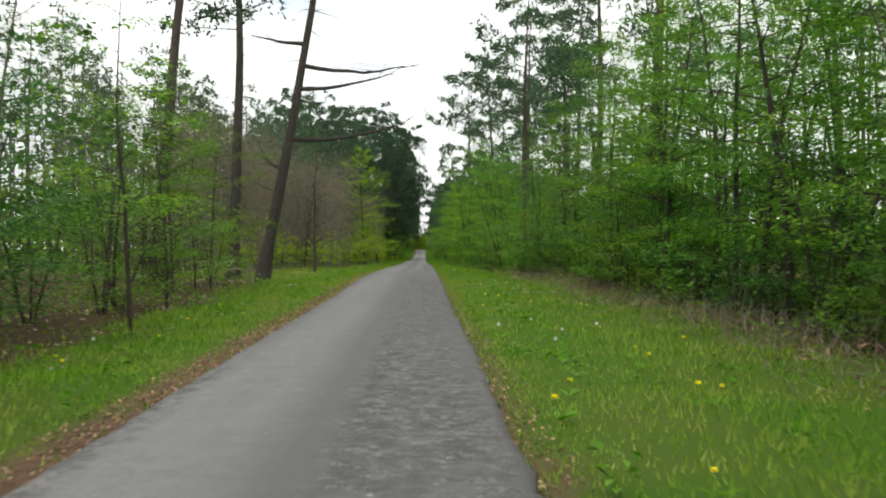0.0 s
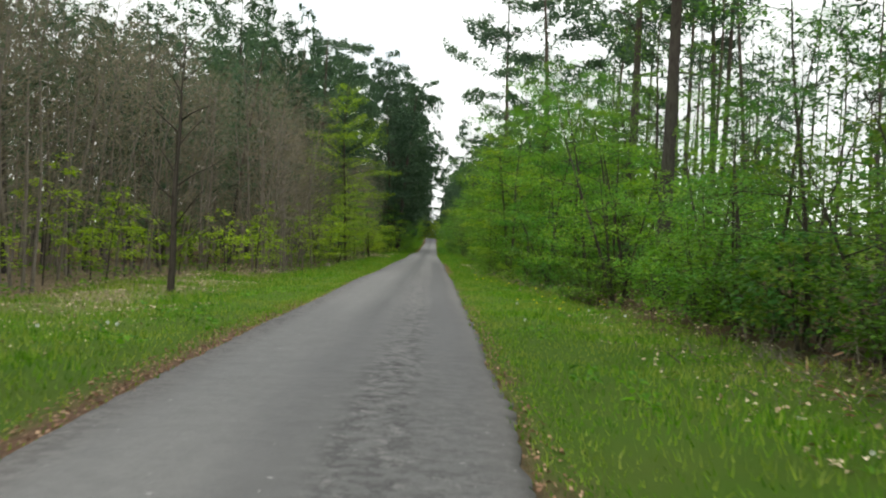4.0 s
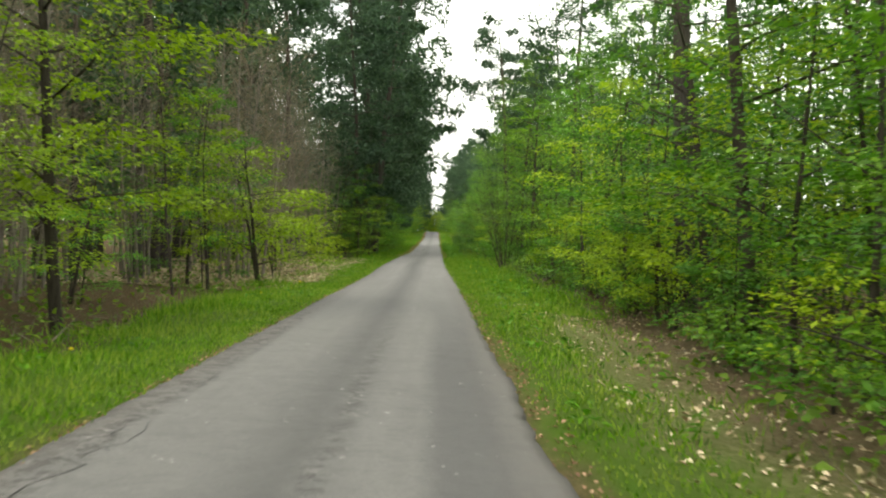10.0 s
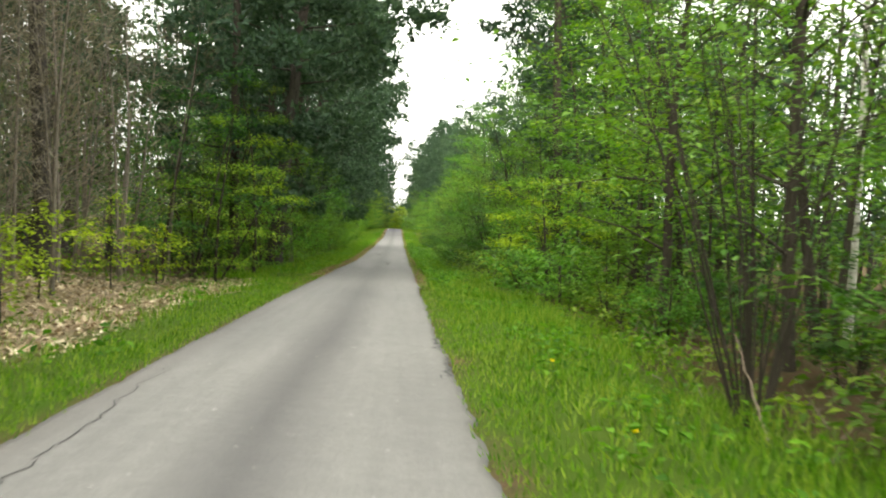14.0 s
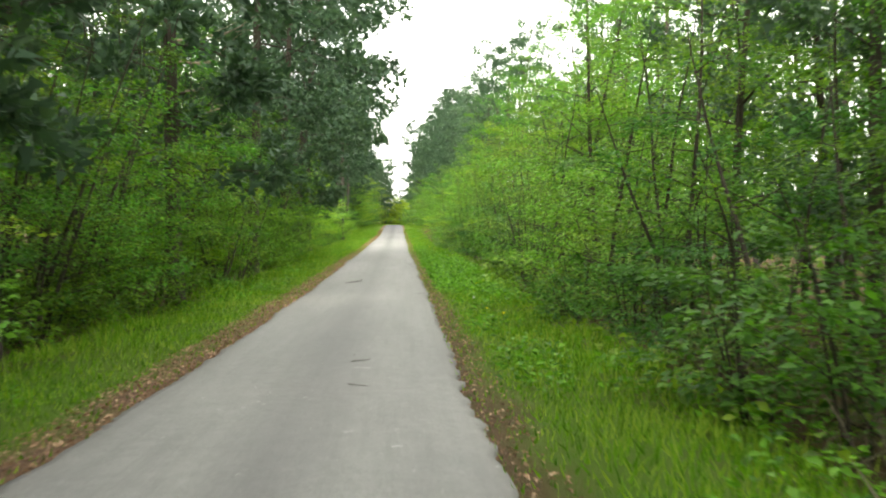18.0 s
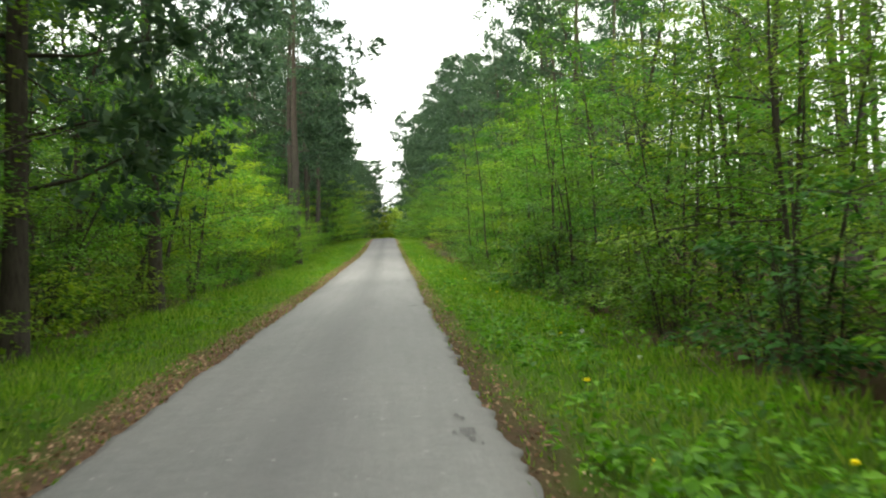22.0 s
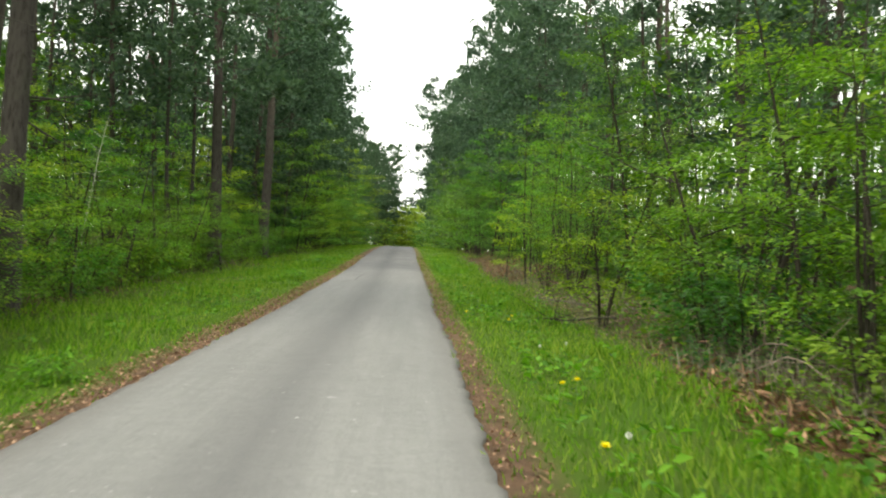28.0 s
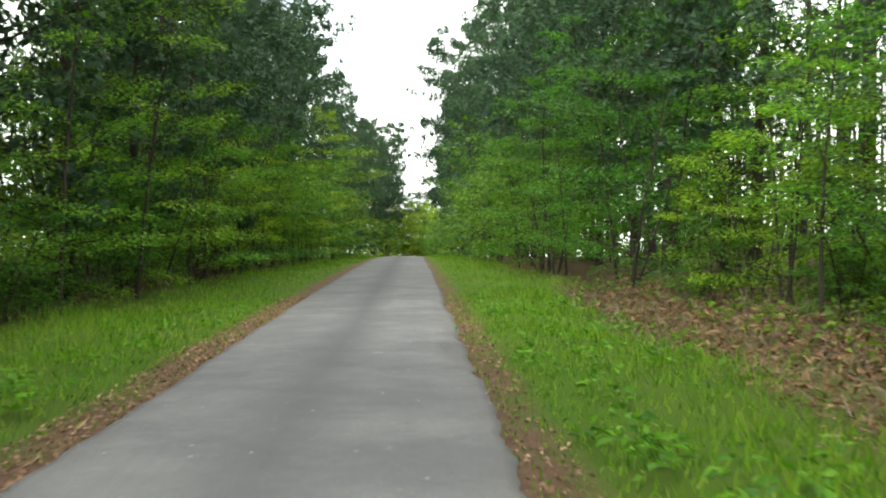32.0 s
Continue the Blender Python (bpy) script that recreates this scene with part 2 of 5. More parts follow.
def road_material():
    m = Nodes("asphalt")
    pos = m.add("NewGeometry").outputs["Position"]
    sep = m.add("SeparateXYZ", Vector=pos)
    x, y = sep.outputs["X"], sep.outputs["Y"]

    def times(a, *more):
        for q in more:
            a = m.math("MULTIPLY", a, q)
        return a

    def step(v, lo, hi):
        n = m.add("MapRange", Value=v)
        m.put(n, "From Min", lo)
        m.put(n, "From Max", hi)
        return n.outputs[0]

    def band(v, lo, hi, soft):
        return times(step(v, lo - soft / 2, lo + soft / 2), step(v, hi + soft / 2, hi - soft / 2))

    lengthwise = m.add("Mapping", Vector=pos)
    lengthwise.inputs["Scale"].default_value = (1.0, 0.12, 1.0)
    wander = times(m.math("ADD", m.noise(0.9, 4, lengthwise.outputs[0]), -0.5), 0.35)
    ragged = times(m.math("ADD", m.noise(9, 4, pos, 0.8), -0.5), 0.22)
    xw = m.math("ADD", m.math("ADD", x, wander), ragged)
    fine, mid, large = m.noise(70, 3, pos, 0.8), m.noise(7, 5, pos, 0.7), m.noise(0.7, 4, lengthwise.outputs[0])
    col = m.ramp(m.math("ADD", times(large, 0.6), times(mid, 0.4)), [(0.3, (0.185, 0.183, 0.176)), (0.7, (0.28, 0.276, 0.265))])
    # the dark right half of the first stretch, then a dark middle and a dark right edge
    first = step(y, 52.0, 36.0)
    old = step(y, 122.0, 108.0)
    col = m.mix(times(band(xw, -0.2, 1.9, 0.45), first, 0.8), col, (0.105, 0.103, 0.102))
    middle = m.math("ADD", m.math("ADD", times(step(y, 40.0, 58.0), 0.78), times(step(y, 150.0, 172.0), -0.45)), m.math("ADD", times(step(y, 255.0, 275.0), 0.2), times(step(y, 312.0, 332.0), 0.3)))
    col = m.mix(times(band(xw, -0.3, 0.24, 0.5), middle, m.math("ADD", times(large, 0.6), 0.62)), col, (0.085, 0.084, 0.084))
    col = m.mix(times(band(xw, 0.84, 1.42, 0.2), old, step(y, 40.0, 58.0), 0.75), col, (0.1, 0.098, 0.1))
    # worn strips where chippings have come loose, dark holes and pale stones
    patchy = m.ramp(m.noise(0.9, 3, lengthwise.outputs[0]), [(0.35, 0.45), (0.58, 1.0)])
    strip = times(band(x, 0.28, 0.85, 0.25), step(y, 93.0, 80.0))
    strip = m.math("MAXIMUM", strip, times(band(x, 0.5, 1.6, 0.3), first))
    strip = m.math("MAXIMUM", strip, times(step(x, -1.15, -1.4), step(y, 130.0, 115.0)))
    strip = m.math("MAXIMUM", strip, times(band(x, 0.1, 0.28, 0.12), step(y, 118.0, 105.0), step(y, 60.0, 70.0), 0.8))
    loose = times(strip, patchy)
    holes = m.ramp(m.noise(4.6, 6, pos, 0.85), [(0.465, 1.0), (0.505, 0.0)])
    stones = m.ramp(m.noise(6, 6, pos, 0.9), [(0.54, 0.0), (0.58, 1.0)])
    col = m.mix(times(holes, loose, 0.95), col, (0.034, 0.033, 0.032))
    col = m.mix(times(stones, loose, 0.85), col, (0.38, 0.355, 0.34))
    col = m.mix(times(step(y, 142.0, 124.0), 0.3), col, (0.06, 0.06, 0.06))
    late = step(y, 314.0, 328.0)
    cloud = m.ramp(m.noise(0.75, 5, pos, 0.7), [(0.38, 0.0), (0.6, 1.0)])
    col = m.mix(times(late, m.math("ADD", times(cloud, 0.45), 0.25)), col, (0.085, 0.086, 0.09))
    chips = m.ramp(m.noise(3.2, 6, pos, 0.85), [(0.62, 0.0), (0.68, 1.0)])
    col = m.mix(times(chips, m.math("ADD", times(late, 0.4), times(band(y, 246.0, 262.0, 8.0), 0.35))), col, (0.4, 0.395, 0.38))
    # crumbling edges, grit, faint streaks and a few pale spots
    edge = times(m.math("ADD", m.math("ABSOLUTE", xw), -1.2), 3.2)
    col = m.mix(times(m.math("MAXIMUM", edge, 0.0), mid, 0.8), col, (0.11, 0.096, 0.085))
    mottle = m.ramp(m.noise(2.6, 6, pos, 0.8), [(0.45, 0.0), (0.65, 1.0)])
    col = m.mix(times(mottle, m.math("ADD", times(old, 0.2), 0.14)), col, m.mix(0.6, col, (0.03, 0.03, 0.03)))
    grit = m.ramp(m.noise(42, 4, pos, 0.85), [(0.36, 0.0), (0.64, 1.0)])
    col = m.mix(times(grit, 0.6), col, m.mix(0.6, col, (0.05, 0.05, 0.05)))
    streak = m.add("Mapping", Vector=pos)
    streak.inputs["Scale"].default_value = (7.0, 0.25, 1.0)
    col = m.mix(times(m.ramp(m.noise(1.0, 5, streak.outputs[0], 0.75), [(0.45, 0.0), (0.7, 1.0)]), 0.25), col, (0.11, 0.107, 0.105))
    spots = m.ramp(m.noise(9, 2, pos), [(0.72, 0.0), (0.75, 1.0)])
    col = m.mix(times(spots, 0.6), col, (0.45, 0.44, 0.42))
    h = m.math("ADD", times(fine, 0.6), times(holes, loose, -0.5))
    return m.plain(col, 0.82, m.bump(h, 0.7, 0.012), 0.35)


ASPHALT = road_material()


def ground_material():
    m = Nodes("forest_ground")
    pos = m.add("NewGeometry").outputs["Position"]
    zone = m.add("VertexColor")
    zone.layer_name = "zone"
    z = m.add("SeparateColor", Color=zone.outputs["Color"])
    n1, n2, n3 = m.noise(45, 5, pos, 0.8), m.noise(6, 5, pos, 0.7), m.noise(0.5, 4, pos)
    col = m.mix(n1, (0.045, 0.11, 0.01), (0.12, 0.23, 0.02))
    col = m.mix(m.ramp(n3, [(0.35, 0.0), (0.7, 0.55)]), col, m.mix(n1, (0.09, 0.12, 0.02), (0.18, 0.2, 0.05)))
    wood = m.mix(n1, (0.045, 0.03, 0.018), (0.15, 0.09, 0.05))
    wood = m.mix(m.ramp(n2, [(0.45, 0.0), (0.65, 0.7)]), wood, m.mix(n1, (0.03, 0.05, 0.012), (0.09, 0.12, 0.03)))
    needles = m.mix(m.ramp(n1, [(0.3, 0.0), (0.7, 1.0)]), (0.11, 0.064, 0.038), (0.3, 0.19, 0.12))
    needles = m.mix(m.ramp(n2, [(0.4, 0.0), (0.7, 0.6)]), needles, (0.055, 0.045, 0.036))
    pale = m.mix(m.ramp(m.noise(14, 4, pos, 0.8), [(0.4, 0.0), (0.6, 1.0)]), (0.17, 0.125, 0.075), (0.47, 0.37, 0.24))
    col = m.mix(z.outputs["Green"], col, wood)
    col = m.mix(z.outputs["Blue"], col, pale)
    col = m.mix(z.outputs["Red"], col, needles)
    return m.plain(col, 0.95, m.bump(m.math("ADD", n1, n2), 0.9, 0.05), 0.1)


GROUND = ground_material()

# ---- the lie of the land ----


def smooth_line(knots, values, width):
    s = np.arange(-140.0, 900.0, 1.0)
    v = np.interp(s, knots, values)
    k = np.hanning(width)
    padded = np.concatenate([np.full(width, v[0]), v, np.full(width, v[-1])])
    return s, np.convolve(padded, k / k.sum(), "same")[width:-width]


KS = np.arange(-10.0, 435.0, 12.0)
_zs, _zv = smooth_line(np.concatenate([[-140], KS, [470, 520, 600, 900]]), np.concatenate([[Z_KNOTS[0] - 0.6], Z_KNOTS, Z_END]), 15)
_ls, _lv = smooth_line(np.concatenate([[-140], KS, [900]]), np.concatenate([[-1.5], LEFT_KNOTS, [-1.5]]), 11)
_rs, _rv = smooth_line(np.concatenate([[-140], KS, [900]]), np.concatenate([[1.5], RIGHT_KNOTS, [1.5]]), 11)
_cs, _cv = smooth_line(np.concatenate([[-140], KS, [900]]), np.concatenate([[0], CROSS_KNOTS, [0]]), 15)
_lv, _rv = _lv + (0.002 * np.clip(_ls - 425, 0, 150) ** 2), _rv + (0.002 * np.clip(_rs - 425, 0, 150) ** 2)
WOOD_L = [(-140, -4.6), (15, -4.6), (40, -5.5), (55, -7.8), (70, -7.8), (80, -5.2), (92, -4.3), (112, -4.2), (130, -4.6), (160, -4.7), (175, -4.2), (205, -3.9),
          (228, -4.2), (246, -5.0), (265, -5.4), (290, -5.3), (310, -6.2), (340, -6.1), (400, -5.2), (900, -4.6)]
WOOD_R = [(-140, 7.0), (0, 7.0), (40, 6.8), (52, 6.0), (66, 4.9), (85, 3.6), (100, 3.6), (116, 4.3), (135, 4.5), (150, 4.3), (175, 3.6), (205, 3.8), (225, 4.5),
          (240, 4.2), (256, 4.0), (270, 4.3), (290, 4.4), (305, 5.4), (320, 6.2), (340, 5.8), (400, 5.0), (900, 4.4)]


def z_road(s):
    return np.interp(s, _zs, _zv)


def x_left(s):
    return np.interp(s, _ls, _lv)


def x_right(s):
    return np.interp(s, _rs, _rv)


def wood_left(s):
    return np.interp(s, *zip(*WOOD_L)) + 0.002 * np.clip(np.asarray(s) - 425, 0, 150) ** 2


def wood_right(s):
    return np.interp(s, *zip(*WOOD_R)) + 0.002 * np.clip(np.asarray(s) - 425, 0, 150) ** 2


def waves(x, y, f):
    return (np.sin(x * f * 1.3 + y * f * 0.7 + 1.1) + np.sin(x * f * 0.6 - y * f * 1.7 + 4.2) + np.sin(-x * f * 2.1 + y * f * 0.37)) / 3


def z_ground(x, s):
    x, s = np.asarray(x, float), np.asarray(s, float)
    over = np.where(x < (x_left(s) + x_right(s)) / 2, x_left(s) - x, x - x_right(s))
    base = z_road(s) + np.interp(s, _cs, _cv) * np.clip(x, -3, 3)
    out = np.clip(over, 0, None)
    dip = -0.05 - 0.05 * np.clip(out, 0, 2) - 0.12 * np.exp(-((out - 3.2) / 1.2) ** 2)
    bumps = waves(x, s, 0.9) * 0.05 * np.clip(out, 0, 1.5) + waves(x, s, 0.13) * 0.25 * np.clip((out - 3) / 6, 0, 1)
    far = np.clip((np.abs(x) - 60) / 300, 0, 1) * waves(x, s, 0.006) * 2
    return base + np.where(over < -0.12, -0.09, dip + bumps) + far


def mesh_of(name, verts, faces, mat):
    """A mesh from an array of points and an array of triangles or quads."""
    verts, faces = np.asarray(verts, np.float32), np.asarray(faces, np.int32)
    k = faces.shape[1]
    me = bpy.data.meshes.new(name)
    me.vertices.add(len(verts))
    me.vertices.foreach_set("co", verts.ravel())
    me.loops.add(faces.size)
    me.loops.foreach_set("vertex_index", faces.ravel())
    me.polygons.add(len(faces))
    me.polygons.foreach_set("loop_start", np.arange(0, faces.size, k, dtype=np.int32))
    me.update(calc_edges=True)
    me.materials.append(mat)
    return me


def smooth(me):
    me.polygons.foreach_set("use_smooth", np.ones(len(me.polygons), bool))
    return me


def grid_faces(rows, cols):
    a = np.arange(rows * cols).reshape(rows, cols)
    return np.stack([a[:-1, :-1], a[:-1, 1:], a[1:, 1:], a[1:, :-1]], -1).reshape(-1, 4)


def build_ground():
    fx = np.arange(-12, 12.01, 0.3)
    side = np.array([13, 15, 18, 22, 28, 36, 48, 70, 110, 180, 300, 600, 1500.0])
    xs = np.concatenate([-side[::-1], fx, side])
    ys = np.concatenate([[-1200, -600, -300, -160, -100, -70, -50], np.arange(-40, 440, 0.6), np.arange(440, 640, 3), [660, 700, 800, 1000, 1500, 2500]])
    X, Y = np.meshgrid(xs, ys)
    Z = z_ground(X, np.clip(Y, -130, 880))
    me = mesh_of("ground", np.stack([X, Y, Z], -1).reshape(-1, 3), grid_faces(len(ys), len(xs)), GROUND)
    smooth(me)
    x, s = X.ravel(), Y.ravel()
    jag = waves(x, s, 2.7) * 0.35 + waves(x, s, 0.8) * 0.35
    wl_, wr_ = wood_left(s), wood_right(s)
    wood = np.clip((np.where(x < 0, wl_ - x, x - wr_) + 0.5 + jag) / 0.9, 0, 1)
    d = np.where(x < 0, x_left(s) - x, x - x_right(s)) + waves(x, s, 3.1) * 0.12
    wide = np.where(x < 0, np.interp(s, [0, 50, 62, 160, 175, 900], [0.5, 0.45, 0.16, 0.16, 0.5, 0.6]), np.interp(s, [0, 60, 90, 110, 130, 165, 175, 260, 900], [0.25, 0.2, 0.22, 0.22, 0.12, 0.2, 0.45, 0.4, 0.35]))
    strip = np.clip((wide - d) / 0.18, 0, 1)
    pale = np.zeros_like(x)
    pale = np.maximum(pale, np.clip(np.minimum(s - 127, 170 - s) / 6, 0, 1) * np.clip((-2.9 - x + jag) / 0.8, 0, 1) * np.clip((x + 16) / 4, 0, 1))
    pale = np.maximum(pale, np.clip(np.minimum(s - 82, 122 - s) / 6, 0, 1) * np.clip((x - 2.3 + jag) / 1.0, 0, 1) * np.clip((9 - x) / 4, 0, 1) * 0.4)
    pale = np.maximum(pale, np.clip(np.minimum(s - 54, 88 - s) / 6, 0, 1) * np.clip((-5.2 - x + jag) / 1.0, 0, 1) * np.clip((x + 15) / 4, 0, 1) * 0.7)
    brown = np.clip(np.minimum(s - 292, 350 - s) / 8, 0, 1) * np.clip((x - 4.1 + jag * 0.5) / 0.5, 0, 1) * np.clip((10 - x) / 3, 0, 1)
    brown = np.maximum(brown, np.clip(np.minimum(s + 10, 50 - s) / 8, 0, 1) * np.clip((x - 5.4 + jag) / 0.8, 0, 1) * np.clip((9 - x) / 2, 0, 1) * 0.5)
    soil = np.clip((s - 160) / 10, 0, 1) * np.clip((275 - s) / 15, 0, 1) * (x > 0)
    wood = np.maximum(wood, strip * soil)
    strip = strip * (1 - 0.7 * soil)
    zone = me.color_attributes.new("zone", "FLOAT_COLOR", "POINT")
    # brown is held low: shade under the right stand goes into the floor colour
    data = np.stack([np.maximum(strip, brown * np.interp(s, [300, 326], [0.2, 0.3])), wood, pale, np.ones_like(x)], -1).astype(np.float32)
    zone.data.foreach_set("color", data.ravel())
    tagged(new("ground", me), "forest floor with grassy verges and leaf litter", "ground", kind="structure")


build_ground()


def edge_jag(s, seed):
    rough = np.interp(s, [-100, 100, 130, 168, 175, 256, 265, 900], [0.05, 0.05, 0.04, 0.05, 0.07, 0.065, 0.05, 0.05])
    r = np.random.RandomState(seed)
    n = np.interp(s, np.arange(-150, 910, 0.17), r.normal(0, 1.1, len(np.arange(-150, 910, 0.17))))
    n2 = np.interp(s, np.arange(-150, 910, 2.1), r.normal(0, 1, len(np.arange(-150, 910, 2.1))))
    return rough * (0.45 * n + 0.5 * n2)


def build_road():
    ys = np.concatenate([np.arange(-130, -20, 3.0), np.arange(-20, 350, 0.16), np.arange(350, 470, 1.0), np.arange(470, 880, 5.0)])
    L = x_left(ys) + np.clip(edge_jag(ys, 3) * 0.55, -0.2, 0.2)
    R = x_right(ys) - np.clip(edge_jag(ys, 4), -0.2, 0.45)
    u = np.array([0, 0.0, 0.03, 0.12, 0.3, 0.5, 0.7, 0.88, 0.97, 1.0, 1.0])
    drop = np.array([-0.12, -0.02, -0.004, 0, 0.012, 0.016, 0.012, 0, -0.004, -0.02, -0.12])
    X = L[:, None] + (R - L)[:, None] * u
    Y = np.repeat(ys[:, None], len(u), 1)
    Z = z_road(Y) + np.interp(Y, _cs, _cv) * np.clip(X, -3, 3) + drop
    me = mesh_of("road", np.stack([X, Y, Z], -1).reshape(-1, 3), grid_faces(len(ys), len(u)), ASPHALT)
    smooth(me)
    return tagged(new("road", me), "narrow worn grey asphalt lane with crumbling edges", "road", kind="structure")


road = build_road()

# ---- builders for plants ----


def part(name, me, parent, label=""):
    ob = new(name, me)
    ob.parent = parent
    if label:
        ob["label"] = label
    return ob


class Soup:
    """Collects triangles."""

    def __init__(self):
        self.v, self.f, self.n = [], [], 0

    def add(self, v, f):
        self.v.append(np.asarray(v, float))
        self.f.append(np.asarray(f, int) + self.n)
        self.n += len(v)

    def tube(self, pts, radii, sides=5, weld=False):
        pts = np.asarray(pts, float)
        k = len(pts)
        d = np.gradient(pts, axis=0)
        d /= np.linalg.norm(d, axis=1)[:, None] + 1e-9
        ref = np.where(np.abs(d[:, 2:3]) > 0.9, [[1.0, 0, 0]], [[0, 0, 1.0]])
        a = np.cross(d, ref)
        a /= np.linalg.norm(a, axis=1)[:, None] + 1e-9
        b = np.cross(d, a)
        t = np.linspace(0, 2 * np.pi, sides, endpoint=False)
        v = pts[:, None] + np.asarray(radii)[:, None, None] * (np.cos(t)[None, :, None] * a[:, None] + np.sin(t)[None, :, None] * b[:, None])
        i = np.arange(k * sides).reshape(k, sides)
        j = np.roll(i, -1, 1)
        q = np.concatenate([np.stack([i[:-1], j[:-1], j[1:]], -1).reshape(-1, 3), np.stack([i[:-1], j[1:], i[1:]], -1).reshape(-1, 3)])
        v = v.reshape(-1, 3)
        if weld and self.v:
            w = int(np.argmin(((self.v[0] - pts[0]) ** 2).sum(1)))
            q = np.concatenate([q, [[w - self.n, 0, 1]]])
        self.add(v, q)

    def leaves(self, at, along, up, length, width, fold=0.25, single=False):
        """Leaves at the points: a folded lozenge of two triangles, or one triangle."""
        at, along, up = (np.asarray(q, float) for q in (at, along, up))
        along /= np.linalg.norm(along, axis=1)[:, None] + 1e-9
        side = np.cross(along, up)
        side /= np.linalg.norm(side, axis=1)[:, None] + 1e-9
        nrm = np.cross(side, along)
        n = len(at)
        length, width = np.broadcast_to(length, n)[:, None], np.broadcast_to(width, n)[:, None]
        base, tip = at, at + along * length
        l = at + along * length * 0.45 + side * width * 0.5 + nrm * width * fold
        r = at + along * length * 0.45 - side * width * 0.5 + nrm * width * fold
        i = np.arange(n)[:, None]
        if single:
            self.add(np.stack([l, r, tip], 1).reshape(-1, 3), i * 3 + np.array([[0, 1, 2]]))
        else:
            self.add(np.stack([base, l, tip, r], 1).reshape(-1, 3), np.concatenate([i * 4 + np.array([[0, 2, 1]]), i * 4 + np.array([[0, 3, 2]])]))

    def mesh(self, name, mat):
        return mesh_of(name, np.concatenate(self.v), np.concatenate(self.f), mat)


def wobbly(r, start, direction, length, n, bend, droop=0.0):
    p = np.zeros((n, 3))
    d = np.array(direction, float)
    d /= np.linalg.norm(d)
    p[0] = start
    for i in range(1, n):
        d = d + r.normal(0, bend, 3) + np.array([0, 0, droop])
        d /= np.linalg.norm(d)
        p[i] = p[i - 1] + d * length / (n - 1)
    return p


class Kind:
    """A kind of plant: built where it first stands, copied where it stands again."""

    def __init__(self, name, build, label, category, group=""):
        self.name, self.build, self.tags, self.root = name, build, (label, category, group), None

    def place(self, x, s, turn=0.0, size=1.0, lean=(0, 0), sink=0.05, tall=None):
        m = pose(x, s, float(z_ground(x, s)) - sink, lean[0], lean[1], 0) @ pose(0, 0, 0, 0, 0, turn) @ Matrix.Diagonal((size, size, tall or size, 1))
        if self.root is None:
            self.root = new(self.name)
            self.build(self.root)
            tagged(self.root, *self.tags)
            self.root.matrix_basis = m
            return self.root
        f = self.root.scale
        return copy_thing(self.root, m @ Matrix.Diagonal((1 / f[0], 1 / f[1], 1 / f[2], 1)))


